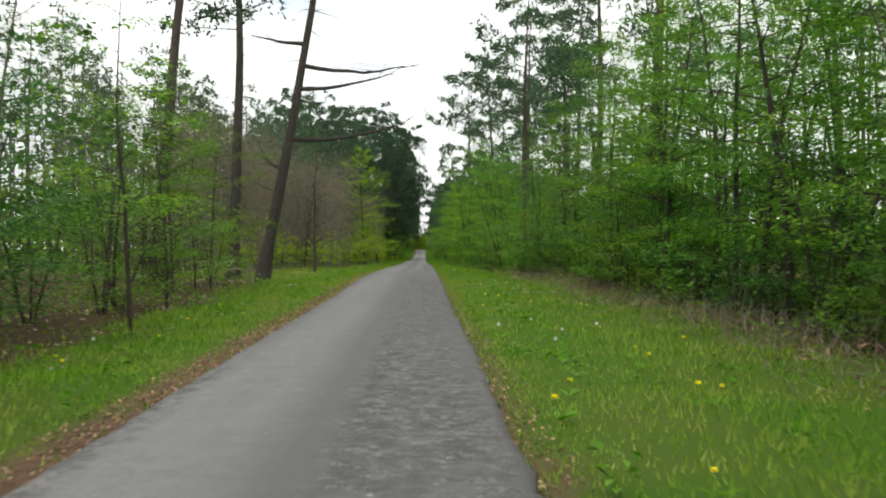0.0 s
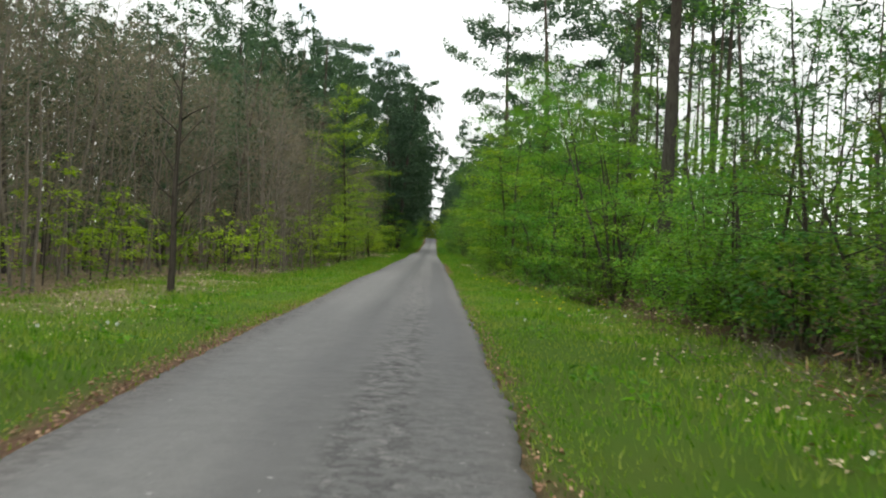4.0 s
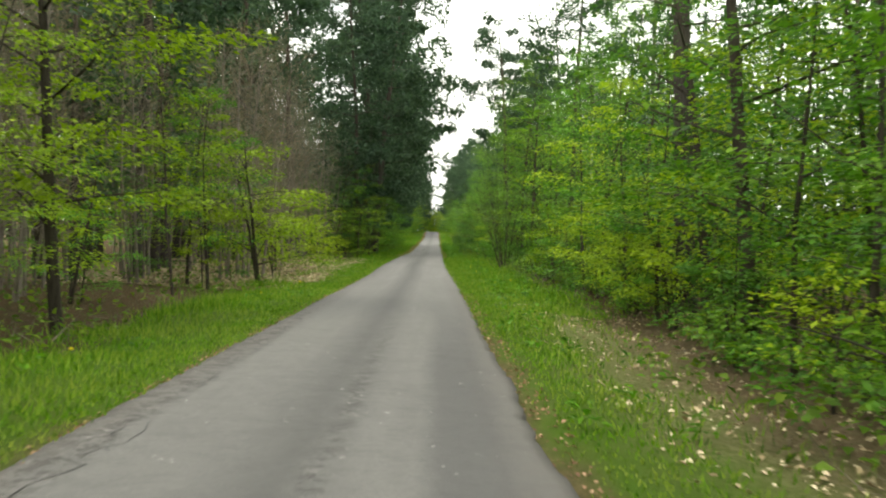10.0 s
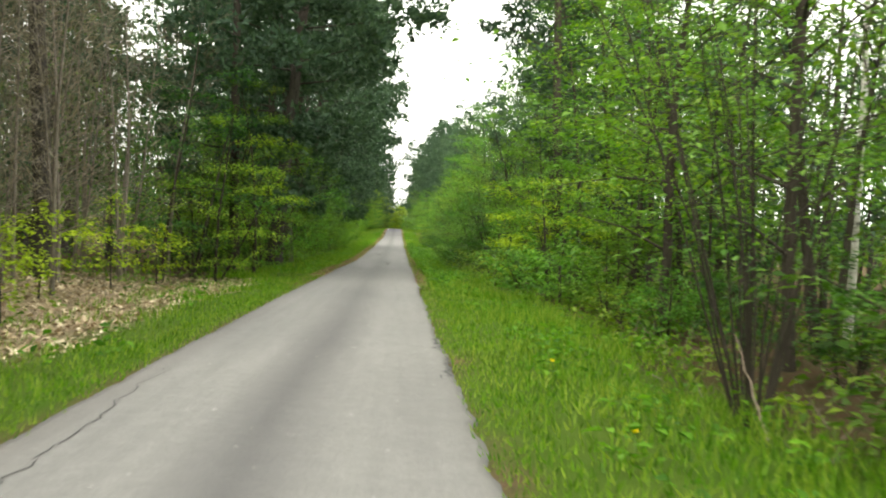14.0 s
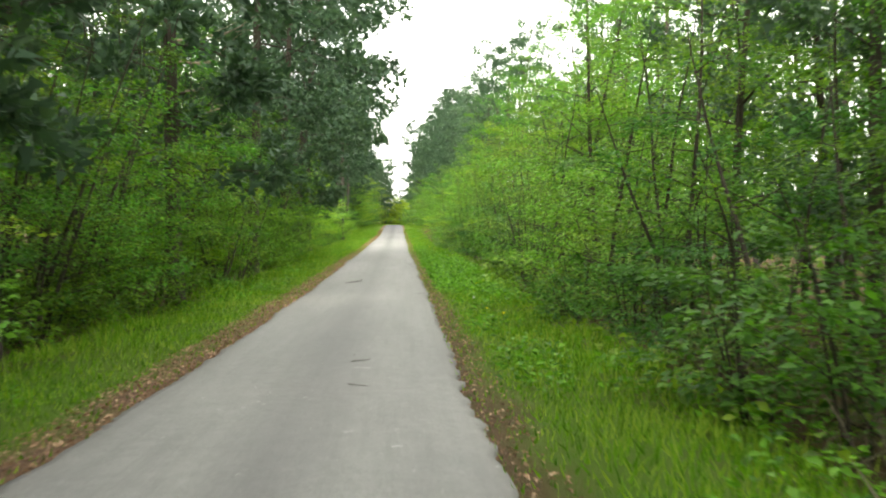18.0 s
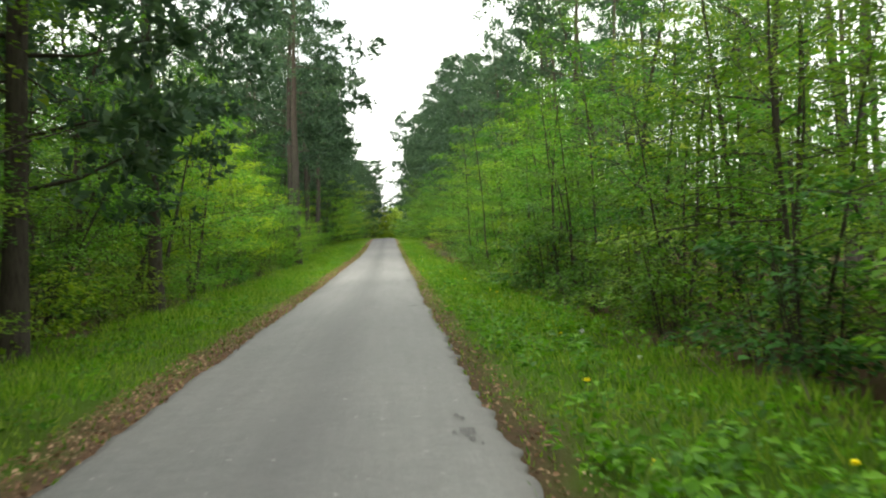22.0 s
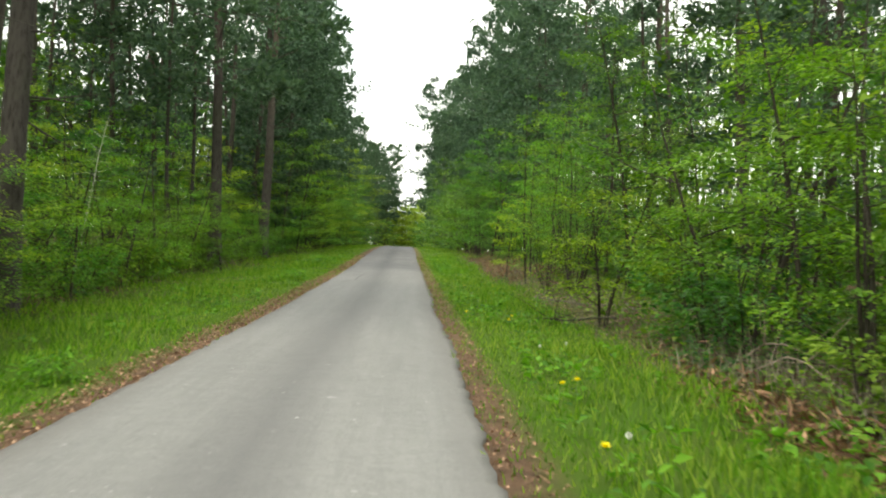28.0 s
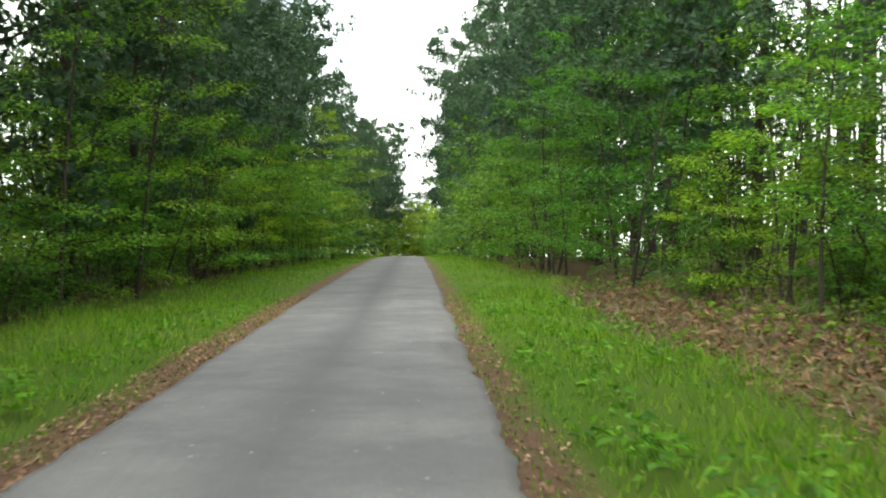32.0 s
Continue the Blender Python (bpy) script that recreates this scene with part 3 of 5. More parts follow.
def broadleaf(seed, height, spread, start, limbs, count, leaf, mat, bark, stems=1, radius=0.05, single=False, up=0.35, gap=0.0):
    """A young broad-leaved tree: one or more stems, limbs that carry flat sprays of leaves in storeys."""

    def build(root):
        r = np.random.RandomState(seed)
        wood, crown = Soup(), Soup()
        P, D, U = [], [], []
        for k in range(stems):
            a = r.uniform(0, 6.28)
            out = 0.0 if stems == 1 else r.uniform(0.12, 0.38)
            h = height * (1 if k == 0 else r.uniform(0.6, 0.95))
            stem = wobbly(r, (math.cos(a) * 0.12 * (stems > 1), math.sin(a) * 0.12 * (stems > 1), 0), (math.cos(a) * out, math.sin(a) * out, 1), h, 9, 0.045)
            wood.tube(stem, np.linspace(radius, 0.006, 9) * (1 if k == 0 else 0.75), 6, True)
            nl = max(4, limbs // stems)
            for i in range(nl):
                f = start + (0.97 - start) * (i + r.uniform(0, 0.8)) / nl
                if r.rand() < gap:
                    continue
                q = f * 8
                j = min(int(q), 7)
                p0 = stem[j] + (stem[j + 1] - stem[j]) * (q - j)
                az = i * 2.4 + r.uniform(-0.5, 0.5) + k
                shape = math.sin(math.pi * min(0.98, 0.22 + 0.8 * (f - start) / (1.0 - start))) ** 0.7
                ln = spread * shape * r.uniform(0.65, 1.15)
                limb = wobbly(r, p0, (math.cos(az), math.sin(az), up + r.uniform(-0.2, 0.35)), ln, 6, 0.09, -0.05)
                ends = limb[[0, 2, 5]]
                wood.tube(ends, np.linspace(radius * 0.35 * (1.1 - f * 0.5), 0.004, 3), 3, True)
                m_ = int(count / (nl * stems) * (0.35 + 0.9 * shape) * r.uniform(0.7, 1.3))
                t = np.clip(r.beta(2.0, 1.2, m_), 0.08, 1)
                q = t * 5
                j = np.minimum(q.astype(int), 4)
                c = limb[j] + (limb[j + 1] - limb[j]) * (q - j)[:, None]
                flat = np.array([-math.sin(az), math.cos(az), 0])
                wide = ln * 0.5 * np.sin(np.clip(t, 0.05, 1) * 2.5) + 0.1
                off = r.uniform(-1, 1, m_) * wide
                c = c + flat * off[:, None] + np.array([math.cos(az), math.sin(az), 0]) * (np.abs(off) * 0.45)[:, None]
                c[:, 2] += r.normal(0, 0.03 + 0.015 * spread, m_) - np.abs(off) * 0.16
                P.append(c)
                D.append(np.array([math.cos(az), math.sin(az), -0.25]) * 0.8 + flat * np.sign(off)[:, None] * 0.7 + r.normal(0, 0.4, (m_, 3)) * [1, 1, 0.6])
                U.append(np.array([0, 0, 1.0]) + r.normal(0, 0.24, (m_, 3)))
        P, D, U = np.concatenate(P), np.concatenate(D), np.concatenate(U)
        size = leaf * r.uniform(0.6, 1.3, len(P))
        crown.leaves(P, D, U, size, size * 0.62, 0.2, single)
        part("trunk", smooth(wood.mesh("trunk", bark)), root)
        part("crown", crown.mesh("crown", mat), root)

    return build


def pine(seed, height, radius, start, spread, tufts, mat=None, bark=None, dead=8, tuft=0.5, per=7, arms=(), slim=0.3, pale=False, often=2.2, short=None, plate=0.42, sag=0.15, rise=0.35):
    """A pine: a long trunk, dead stubs, limbs only above, needles in tufts that lie in plates."""

    def build(root):
        r = np.random.RandomState(seed)
        wood, crown = Soup(), Soup()
        trunk = wobbly(r, (0, 0, -0.1), (r.normal(0, 0.02), r.normal(0, 0.02), 1), height, 12, 0.018)
        prof = np.linspace(1, 0.12, 12)
        prof[0] = 1.35
        wood.tube(trunk, radius * prof, 9)

        def on(f):
            q = f * 11
            j = min(int(q), 10)
            return trunk[j] + (trunk[j + 1] - trunk[j]) * (q - j)

        for i in range(dead):
            f = r.uniform(0.12, max(start, 0.2))
            az = r.uniform(0, 6.28)
            limb = wobbly(r, on(f), (math.cos(az), math.sin(az), r.uniform(-0.3, 0.2)), r.uniform(0.3, 1.6), 5, 0.12)
            wood.tube(limb, np.linspace(0.025, 0.005, 5), 4, True)
        dead_limbs = []
        for h_, az, ln in arms:
            limb_soup = Soup() if pale else wood
            arm = wobbly(r, on(h_ / height), (math.cos(az), math.sin(az), 0.02), ln, 9, 0.1, 0.035)
            limb_soup.tube(arm, np.linspace(0.06 if pale else 0.11, 0.015, 9), 5, True)
            for j in (3, 4, 5, 6, 7):
                limb_soup.tube(wobbly(r, arm[j], (math.cos(az + r.uniform(-1.3, 1.3)), math.sin(az + r.uniform(-1.3, 1.3)), r.uniform(-0.2, 0.8)), r.uniform(0.5, 1.5), 5, 0.16), np.linspace(0.02, 0.004, 5), 3, True)
            if pale:
                dead_limbs.append(limb_soup)
        nl = max(10, int((1 - start) * height * often))
        P, D = [], []
        for i in range(nl):
            f = start + (0.99 - start) * (i + r.rand()) / nl
            az = i * 2.4 + r.uniform(-0.6, 0.6)
            g = (f - start) / (1 - start)
            ln = spread * (0.45 + 0.75 * math.sin(math.pi * min(1, 0.18 + 0.75 * g))) * r.uniform(0.6, 1.15) * (1.08 - g * 0.45)
            if short:
                ln = min(ln, short + 0.9 * max(0.0, f * height - 4.5))
            limb = wobbly(r, on(f), (math.cos(az), math.sin(az), r.uniform(-0.15, 0.45)), ln, 6, 0.13, 0.02)
            wood.tube(limb[[0, 2, 5]], np.linspace(0.032 * (1.1 - g) + 0.01, 0.006, 3), 3, True)
            k = max(3, int(tufts / nl * (0.4 + 0.6 * ln / spread) * r.uniform(0.7, 1.4)))
            t = np.clip(r.beta(1.9, 1.1, k), 0.18, 1)
            q = t * 5
            j = np.minimum(q.astype(int), 4)
            out, flat = np.array([math.cos(az), math.sin(az), 0]), np.array([-math.sin(az), math.cos(az), 0])
            off = r.uniform(-1, 1, k) * ln * plate * (1.2 - t)
            c = limb[j] + (limb[j + 1] - limb[j]) * (q - j)[:, None] + flat * off[:, None] + out * (np.abs(off) * 0.5)[:, None]
            c[:, 2] += r.normal(0, 0.05 + 0.03 * ln, k) - np.abs(off) * sag
            P.append(c)
            D.append(out * 0.5 + flat * np.sign(off)[:, None] * 0.45 + np.array([0, 0, rise]))
        P, D = np.repeat(np.concatenate(P), per, 0), np.repeat(np.concatenate(D), per, 0)
        n = len(P)
        D = D + r.normal(0, 0.62, (n, 3))
        crown.leaves(P, D, r.normal(0, 1, (n, 3)), tuft * r.uniform(0.6, 1.2, n), tuft * slim, 0.0, True)
        part("trunk", smooth(wood.mesh("trunk", bark or BARK_PINE)), root)
        part("crown", crown.mesh("crown", mat or NEEDLE), root)
        for limb_soup in dead_limbs:
            part("dead_limb", smooth(limb_soup.mesh("dead_limb", DEADWOOD)), root, "pale bare dead limb")

    return build


def bare(seed, height, twigs, spread=1.1, stems=1, radius=0.055, bark=None, long=1.0):
    """A leafless young tree with many fine dry twigs."""

    def build(root):
        r = np.random.RandomState(seed)
        wood, crown = Soup(), Soup()
        P, D = [], []
        for k in range(stems):
            x0 = r.normal(0, 0.5, 2) * (k > 0)
            h = height * r.uniform(0.75, 1.05)
            stem = wobbly(r, (x0[0], x0[1], 0), (r.normal(0, 0.05), r.normal(0, 0.05), 1), h, 9, 0.03)
            wood.tube(stem, np.linspace(radius, 0.008, 9), 6, True)
            m_ = twigs // stems
            f = r.uniform(0.1, 1, m_) ** 0.8
            q = f * 8
            j = np.minimum(q.astype(int), 7)
            c = stem[j] + (stem[j + 1] - stem[j]) * (q - j)[:, None]
            az = r.uniform(0, 6.28, m_)
            out = r.uniform(0, 1, m_) ** 0.7 * spread * (1.15 - f * 0.7)
            c = c + np.stack([np.cos(az) * out, np.sin(az) * out, out * 0.35], -1)
            P.append(c)
            D.append(np.stack([np.cos(az), np.sin(az), r.uniform(0.1, 1.3, m_)], -1) + r.normal(0, 0.35, (m_, 3)))
            for i in range(16):
                fi = 0.15 + 0.8 * i / 16
                a = i * 2.4
                qq = fi * 8
                jj = int(qq)
                limb = wobbly(r, stem[jj] + (stem[jj + 1] - stem[jj]) * (qq - jj), (math.cos(a), math.sin(a), 0.5 * long), spread * long * (1.2 - fi * 0.7), 4, 0.1)
                wood.tube(limb, np.linspace(radius * 0.26, 0.004, 4), 3, True)
        P, D = np.concatenate(P), np.concatenate(D)
        n = len(P)
        crown.leaves(P, D, r.normal(0, 1, (n, 3)), r.uniform(0.3, 0.75, n), r.uniform(0.012, 0.028, n), 0.0, True)
        part("trunk", smooth(wood.mesh("trunk", bark or BARK_GREY)), root)
        part("crown", crown.mesh("crown", TWIG), root, "crown of fine leafless grey-brown twigs")

    return build


ROADSIDE = "young trees along the forest lane"
MID = [Kind("hornbeam", broadleaf(11 + i, h, sp, 0.08, int(lb * 0.68), int(n * 1.6), 0.092, LEAF_MID, BARK_YOUNG, st, 0.055), "young hornbeam with dull green layered spring leaves at the wood's edge", "tree", ROADSIDE)
       for i, (h, sp, n, st, lb) in enumerate([(6.5, 2.3, 2300, 1, 24), (5.2, 2.0, 2100, 3, 26), (7.4, 2.5, 2500, 2, 28), (6.0, 2.3, 2200, 4, 30)])]
FRESH = [Kind("beech", broadleaf(31 + i, h, sp, 0.07, int(lb * 0.68), int(n * 1.6), 0.096, LEAF_FRESH, BARK_YOUNG, st, 0.06), "young beech with fresh green leaves in flat tiers", "tree", ROADSIDE)
         for i, (h, sp, n, st, lb) in enumerate([(7.0, 2.5, 2500, 1, 24), (5.6, 2.3, 2200, 2, 24), (8.4, 2.7, 2900, 1, 28), (6.4, 2.5, 2400, 3, 28)])]
TALL = [Kind("tall_beech", broadleaf(51 + i, h, sp, 0.12, 26, int(n * 1.7), 0.112, LEAF_FRESH, BARK_YOUNG, 1, 0.11), "tall slender beech with light green spring foliage", "tree", ROADSIDE)
        for i, (h, sp, n) in enumerate([(13.0, 3.4, 3800), (11.0, 3.0, 3300)])]
BACK = [Kind("thicket_tree" if i == 2 else "understorey_tree", broadleaf(71 + i, h, sp, 0.06, 20, int(n * 1.4), 0.26, mat, BARK_YOUNG, 1, 0.05, True), "understorey tree with green leaves deep in the wood", "tree", "trees deep in the wood")
        for i, (h, sp, n, mat) in enumerate([(6.5, 2.5, 900, LEAF_MID), (8.5, 2.8, 1100, LEAF_MID), (5.0, 2.2, 800, LEAF_FRESH)])]
SAPLING = [Kind("sapling", broadleaf(91 + i, h, sp, 0.25, 12, int(n * 1.4), 0.11, LEAF_YELLOW, BARK_YOUNG, 1, 0.022), "small sapling with bright yellow-green new leaves", "sapling", "saplings at the foot of the wood")
           for i, (h, sp, n) in enumerate([(2.4, 0.9, 420), (1.7, 0.8, 360), (3.4, 0.8, 560)])]
YELLOW = [Kind("maple", broadleaf(101 + i, h, sp, 0.12, lb, int(n * 2.3), 0.11, LEAF_YELLOW, BARK_YOUNG, st, 0.06), "young maple with bright yellow-green spring leaves", "tree", ROADSIDE)
          for i, (h, sp, n, st, lb) in enumerate([(6.8, 2.2, 2100, 1, 24), (4.2, 2.0, 1600, 2, 20)])]
BUSH = [Kind("bush", broadleaf(111 + i, h, sp, 0.05, 24, int(n * 1.35), 0.108, mat, BARK_YOUNG, 5, 0.022, up=0.6), "low leafy bush at the edge of the verge", "bush", "bushes along the verge")
        for i, (h, sp, n, mat) in enumerate([(1.7, 0.9, 900, LEAF_FRESH), (1.3, 0.8, 700, LEAF_MID), (2.2, 1.1, 1100, LEAF_MID)])]
HAZEL = [Kind("hazel", broadleaf(131 + i, h, sp, 0.35, 48, int(n * 1.5), 0.085, mat, BARK_YOUNG, 18, 0.02, up=0.7), "many-stemmed hazel with dark bare lower stems", "hazel", "hazels at the edge of the wood")
         for i, (h, sp, n, mat) in enumerate([(5.0, 1.9, 1700, LEAF_FRESH), (6.0, 2.2, 1300, LEAF_MID)])]
SPARSE = [Kind("rowan", broadleaf(141 + i, h, sp, 0.28, 20, int(n * 1.5), 0.115, LEAF_FRESH, BARK_YOUNG, 1, 0.045, gap=0.15), "thin young rowan with sparse green leaves", "tree", ROADSIDE)
          for i, (h, sp, n) in enumerate([(6.5, 1.7, 1000), (8.0, 1.9, 1200)])]
FORKED = Kind("oak", broadleaf(145, 8.5, 3.4, 0.3, 22, 1700, 0.19, LEAF_MID, BARK_YOUNG, 3, 0.12, up=0.9), "forked young oak with dark limbs and thin foliage", "tree", ROADSIDE)
BIRCH = Kind("birch", broadleaf(147, 13.0, 2.0, 0.45, 26, 1300, 0.17, LEAF_FRESH, BARK_BIRCH, 1, 0.1), "white-barked birch with small fresh leaves", "tree")
CLUMP = Kind("weed_clump", broadleaf(121, 0.55, 0.5, 0.05, 22, 420, 0.1, LEAF_WEED, STALK, 6, 0.008, up=0.7), "low dark green clump of broad-leaved weeds", "weeds", "weed clumps in the verge")
PINE = [Kind("slender_pine" if i == 2 else "pine_tree", pine(151 + i, h, rd, 0.62, 2.5, 260, tuft=0.5, per=5, slim=0.3), "tall pine with a bare grey-brown trunk", "tree", "pines of the high forest")
        for i, (h, rd) in enumerate([(19.0, 0.13), (21.0, 0.16), (17.5, 0.11)])]
BIGPINE = [Kind("old_pine", pine(161 + i, h, 0.29, st, 4.2, 900, dead=16, slim=0.28, tuft=0.45), "old pine with a thick fissured trunk and dead stubs", "tree", "old pines beside the lane")
           for i, (h, st) in enumerate([(22.0, 0.45), (23.0, 0.5)])]
FARDARK = [Kind("spruce", pine(175 + i, h, 0.18, st, sp, 460, dead=3, tuft=0.58, per=7, slim=0.32, often=2.8), "dark conifer standing deep in the wood", "tree", "conifers deep in the wood")
           for i, (h, st, sp) in enumerate([(18.0, 0.14, 2.8), (21.0, 0.3, 3.0)])]
LEANPINE = Kind("old_pine", pine(166, 21.0, 0.27, 0.6, 3.4, 500, dead=9, arms=((6.2, 0.05, 6.0), (8.3, -0.1, 4.6), (9.3, 0.25, 5.4), (10.2, 2.8, 2.5), (5.0, 2.6, 1.2))), "leaning old pine with long dead limbs over the verge", "tree", "old pines beside the lane")
OVERPINE = Kind("old_pine", pine(190, 20.0, 0.24, 0.3, 5.4, 2300, dead=6, tuft=0.42, per=9, slim=0.36, short=1.6, often=2.6), "old pine whose needled limbs reach over the lane", "tree", "old pines beside the lane")
LANEPINE = Kind("old_pine", pine(193, 20.0, 0.24, 0.46, 4.2, 900, dead=14, tuft=0.42, per=8, slim=0.3, often=1.6), "tall old pine with loose needle plates beside the lane", "tree", "old pines beside the lane")
DEADPINE = Kind("old_pine", pine(168, 21.0, 0.22, 0.3, 4.0, 1100, dead=6, slim=0.34, arms=((6.6, -0.5, 3.2), (5.6, -0.15, 2.6), (4.8, -0.8, 2.8), (7.2, 0.2, 2.4)), pale=True), "dark old pine with pale dead limbs hanging out", "tree", "old pines beside the lane")
DARK = [Kind("conifer", pine(171 + i, h, rd, st, sp, tf, bark=BARK_YOUNG, dead=6, tuft=0.42, per=9, slim=0.36, often=2.9, short=2.2, sag=0.3, rise=0.1), "dark green conifer with a deep dense crown", "tree", "dark conifers beside the lane")
        for i, (h, st, sp, tf, rd) in enumerate([(19.0, 0.12, 3.4, 1300, 0.16), (22.0, 0.1, 4.6, 2300, 0.17)])]
BARE = [Kind("leafless_tree", bare(181 + i, h, n, sp, st), "leafless grey-brown young tree with dry twigs", "tree", "leafless thicket")
        for i, (h, n, sp, st) in enumerate([(9.0, 900, 1.1, 1), (8.0, 1100, 1.0, 2), (10.0, 1000, 1.2, 1)])]
FARYELLOW = Kind("sunlit_tree", broadleaf(109, 7.0, 2.4, 0.04, 30, 4600, 0.3, LEAF_YELLOW, BARK_YOUNG, 1, 0.06, True), "yellow-green tree closing the far end of the lane", "tree", "trees at the far end of the lane")
DARKBARE = Kind("leafless_tree", bare(187, 9.0, 160, 1.0, 1, 0.1, BARK_YOUNG, 1.7), "dark leafless tree with crooked bare limbs", "tree", "leafless thicket")
TALLMAPLE = Kind("tall_maple", broadleaf(107, 13.0, 3.3, 0.12, 38, 13000, 0.13, LEAF_YELLOW, BARK_YOUNG, 1, 0.11, up=0.55), "tall maple with bright yellow-green leaves reaching over the verge", "tree", ROADSIDE)

# ---- the wood, side by side ----
rnd = random.Random(7)
TAKEN = []


def pick(kinds):
    return kinds[rnd.randrange(len(kinds))]


def put(kind, x, s, lo=0.85, hi=1.15, lean=2.0):
    return kind.place(x, s, rnd.uniform(0, 360), rnd.uniform(lo, hi), (rnd.uniform(-lean, lean), rnd.uniform(-lean, lean)))


def spot(kind, x, s, size=1.0, lean=(0, 0), turn=None, clear=1.4):
    """A plant at its own place; the rows keep clear of it."""
    TAKEN.append((x, s, clear))
    return kind.place(x, s, rnd.uniform(0, 360) if turn is None else turn, size, lean)


def row(side, s0, s1, step, kinds, near, far, lo=0.85, hi=1.15, chance=1.0):
    """Plants in a loose row between two distances behind the edge of the wood."""
    s = s0 + rnd.uniform(0, step)
    while s < s1:
        if rnd.random() < chance:
            d = rnd.uniform(near, far)
            x = (float(wood_left(s)) - d) if side < 0 else (float(wood_right(s)) + d)
            if all((x - a) ** 2 + (s - b) ** 2 > c * c for a, b, c in TAKEN):
                put(pick(kinds), x, s, lo, hi)
        s += step * rnd.uniform(0.7, 1.3)


L_, R_ = -1, 1
# trees that stand out
spot(LEANPINE, -5.8, 42.8, 1.0, (0, 9), 0)
for x, s, k, tilt in ((-7.3, 44.6, 1, 4), (-9.0, 38, 1, 2), (9.6, 38.5, 1, 0), (10.5, 58.5, 0, 0), (-6.6, 338, 0, 1), (-5.1, 294, 1, 0)):
    spot(BIGPINE[k], x, s, 0.95, (0, tilt), 77 * s % 360, 1.0)
for x, s, z, a in ((-3.7, 177.5, 1.15, 20), (-4.2, 187, 1.2, 140), (-4.8, 239, 1.1, 260), (-5.9, 299, 1.1, 60), (-6.5, 323, 1.05, 190)):
    spot(OVERPINE, x, s, z, (0, 2), a, 1.0)
for x, s, z, a in ((7.2, 66, 0.95, 0), (8.6, 80, 1.0, 80), (8.0, 104, 1.05, 170), (6.6, 121, 1.1, 300), (7.4, 150, 0.8, 30), (-9.0, 150, 1.1, 45), (-9.6, 158, 1.15, 160), (-8.0, 165, 1.1, 280), (-10.5, 142, 1.05, 10), (-9.5, 134, 1.0, 100), (6.0, 172, 0.85, 210), (6.3, 178, 0.8, 90), (13.5, 94, 1.0, 120), (10.8, 284, 1.0, 10), (10.0, 309, 0.8, 250)):
    spot(LANEPINE, x, s, z, (0, -1), a, 1.0)
spot(DARKBARE, -5.6, 63.3, 1.0, (0, 2), 40)
spot(TALLMAPLE, -5.2, 113.5, 1.0, clear=3.2)
spot(DEADPINE, -6.4, 212.5, 1.0, (0, 1), 0, 1.0)
spot(SPARSE[0], -4.2, 16.3, 1.0)
spot(TALL[1], 8.3, 21, 0.85)
spot(YELLOW[1], 4.5, 254.5, 0.6)
spot(SAPLING[2], 4.6, 320.5, 1.0)
spot(YELLOW[1], -5.0, 103, 0.7, clear=1.6)
spot(YELLOW[1], -4.4, 129.5, 1.2, clear=2.2)
spot(SPARSE[1], -5.6, 123.0, 0.9)
spot(SAPLING[2], -5.3, 150.8, 1.0)
spot(SPARSE[1], -3.8, 193, 0.75)
spot(SPARSE[0], 4.3, 100, 0.9)
spot(TALL[1], 5.9, 116, 0.95)
spot(YELLOW[0], -6.6, 129.0, 0.9)
spot(YELLOW[1], -5.6, 140.5, 0.95, clear=2.0)
spot(SAPLING[1], -6.0, 79, 1.25)
spot(SAPLING[2], -6.0, 100, 1.0)
spot(TALL[1], 5.6, 80, 0.75)
spot(FORKED, 7.4, 154, 1.0, (0, -6), clear=2)
spot(FORKED, 6.3, 186, 0.85, (0, -14), clear=2)
spot(BIRCH, 9.5, 158)
spot(BIRCH, -8.6, 312, 0.38, (0, 10))
for x, s, k, z in ((4.1, 147.2, 1, 1.0), (4.5, 210.6, 1, 0.8), (5.6, 229, 1, 0.9), (5.2, 226, 0, 0.8), (6.0, 313, 0, 1.0), (5.4, 314.6, 0, 0.7)):
    spot(HAZEL[k], x, s, z, clear=2.4)
for x, s in ((6.0, 319.5), (6.6, 318), (5.4, 321), (5.8, 323), (4.6, 267.6), (4.7, 277.9), (5.4, 272), (8.3, 281)):
    spot(SPARSE[1], x, s, 0.9, clear=1.0)
spot(YELLOW[1], 4.9, 302, 0.75)
for x, s, z in ((-4.9, 290.5, 0.62), (-5.0, 296.0, 0.6), (-5.6, 301.5, 0.6), (-5.6, 320.0, 0.6), (-5.9, 333.5, 0.6)):
    spot(FRESH[1], x, s, z, clear=0.8)
spot(TALL[1], 8.0, 315, 0.85)
spot(TALL[0], 8.6, 322, 0.8)
spot(TALL[1], 9.0, 330, 0.8)
spot(YELLOW[0], -5.5, 396, 1.6)
for x, s, z in ((-4.6, 174, 1.15), (-4.6, 184.5, 1.35), (-4.5, 193, 1.2), (-4.2, 205, 1.2), (-4.2, 218, 1.2), (-4.5, 230, 1.2), (-4.8, 241, 1.2), (-5.0, 252, 1.1), (-12.0, 108, 0.9), (-13.0, 122, 0.95), (-12.5, 133, 0.9), (-12.0, 145, 1.0), (-11.0, 156, 1.0)):
    spot(DARK[1], x, s, z * 0.92, clear=1.0)
for x, s, k, z in ((-3.7, 172, 0, 1.0), (-4.0, 177, 3, 1.0), (-4.2, 168, 1, 0.9)):
    spot(FRESH[k], x, s, z)
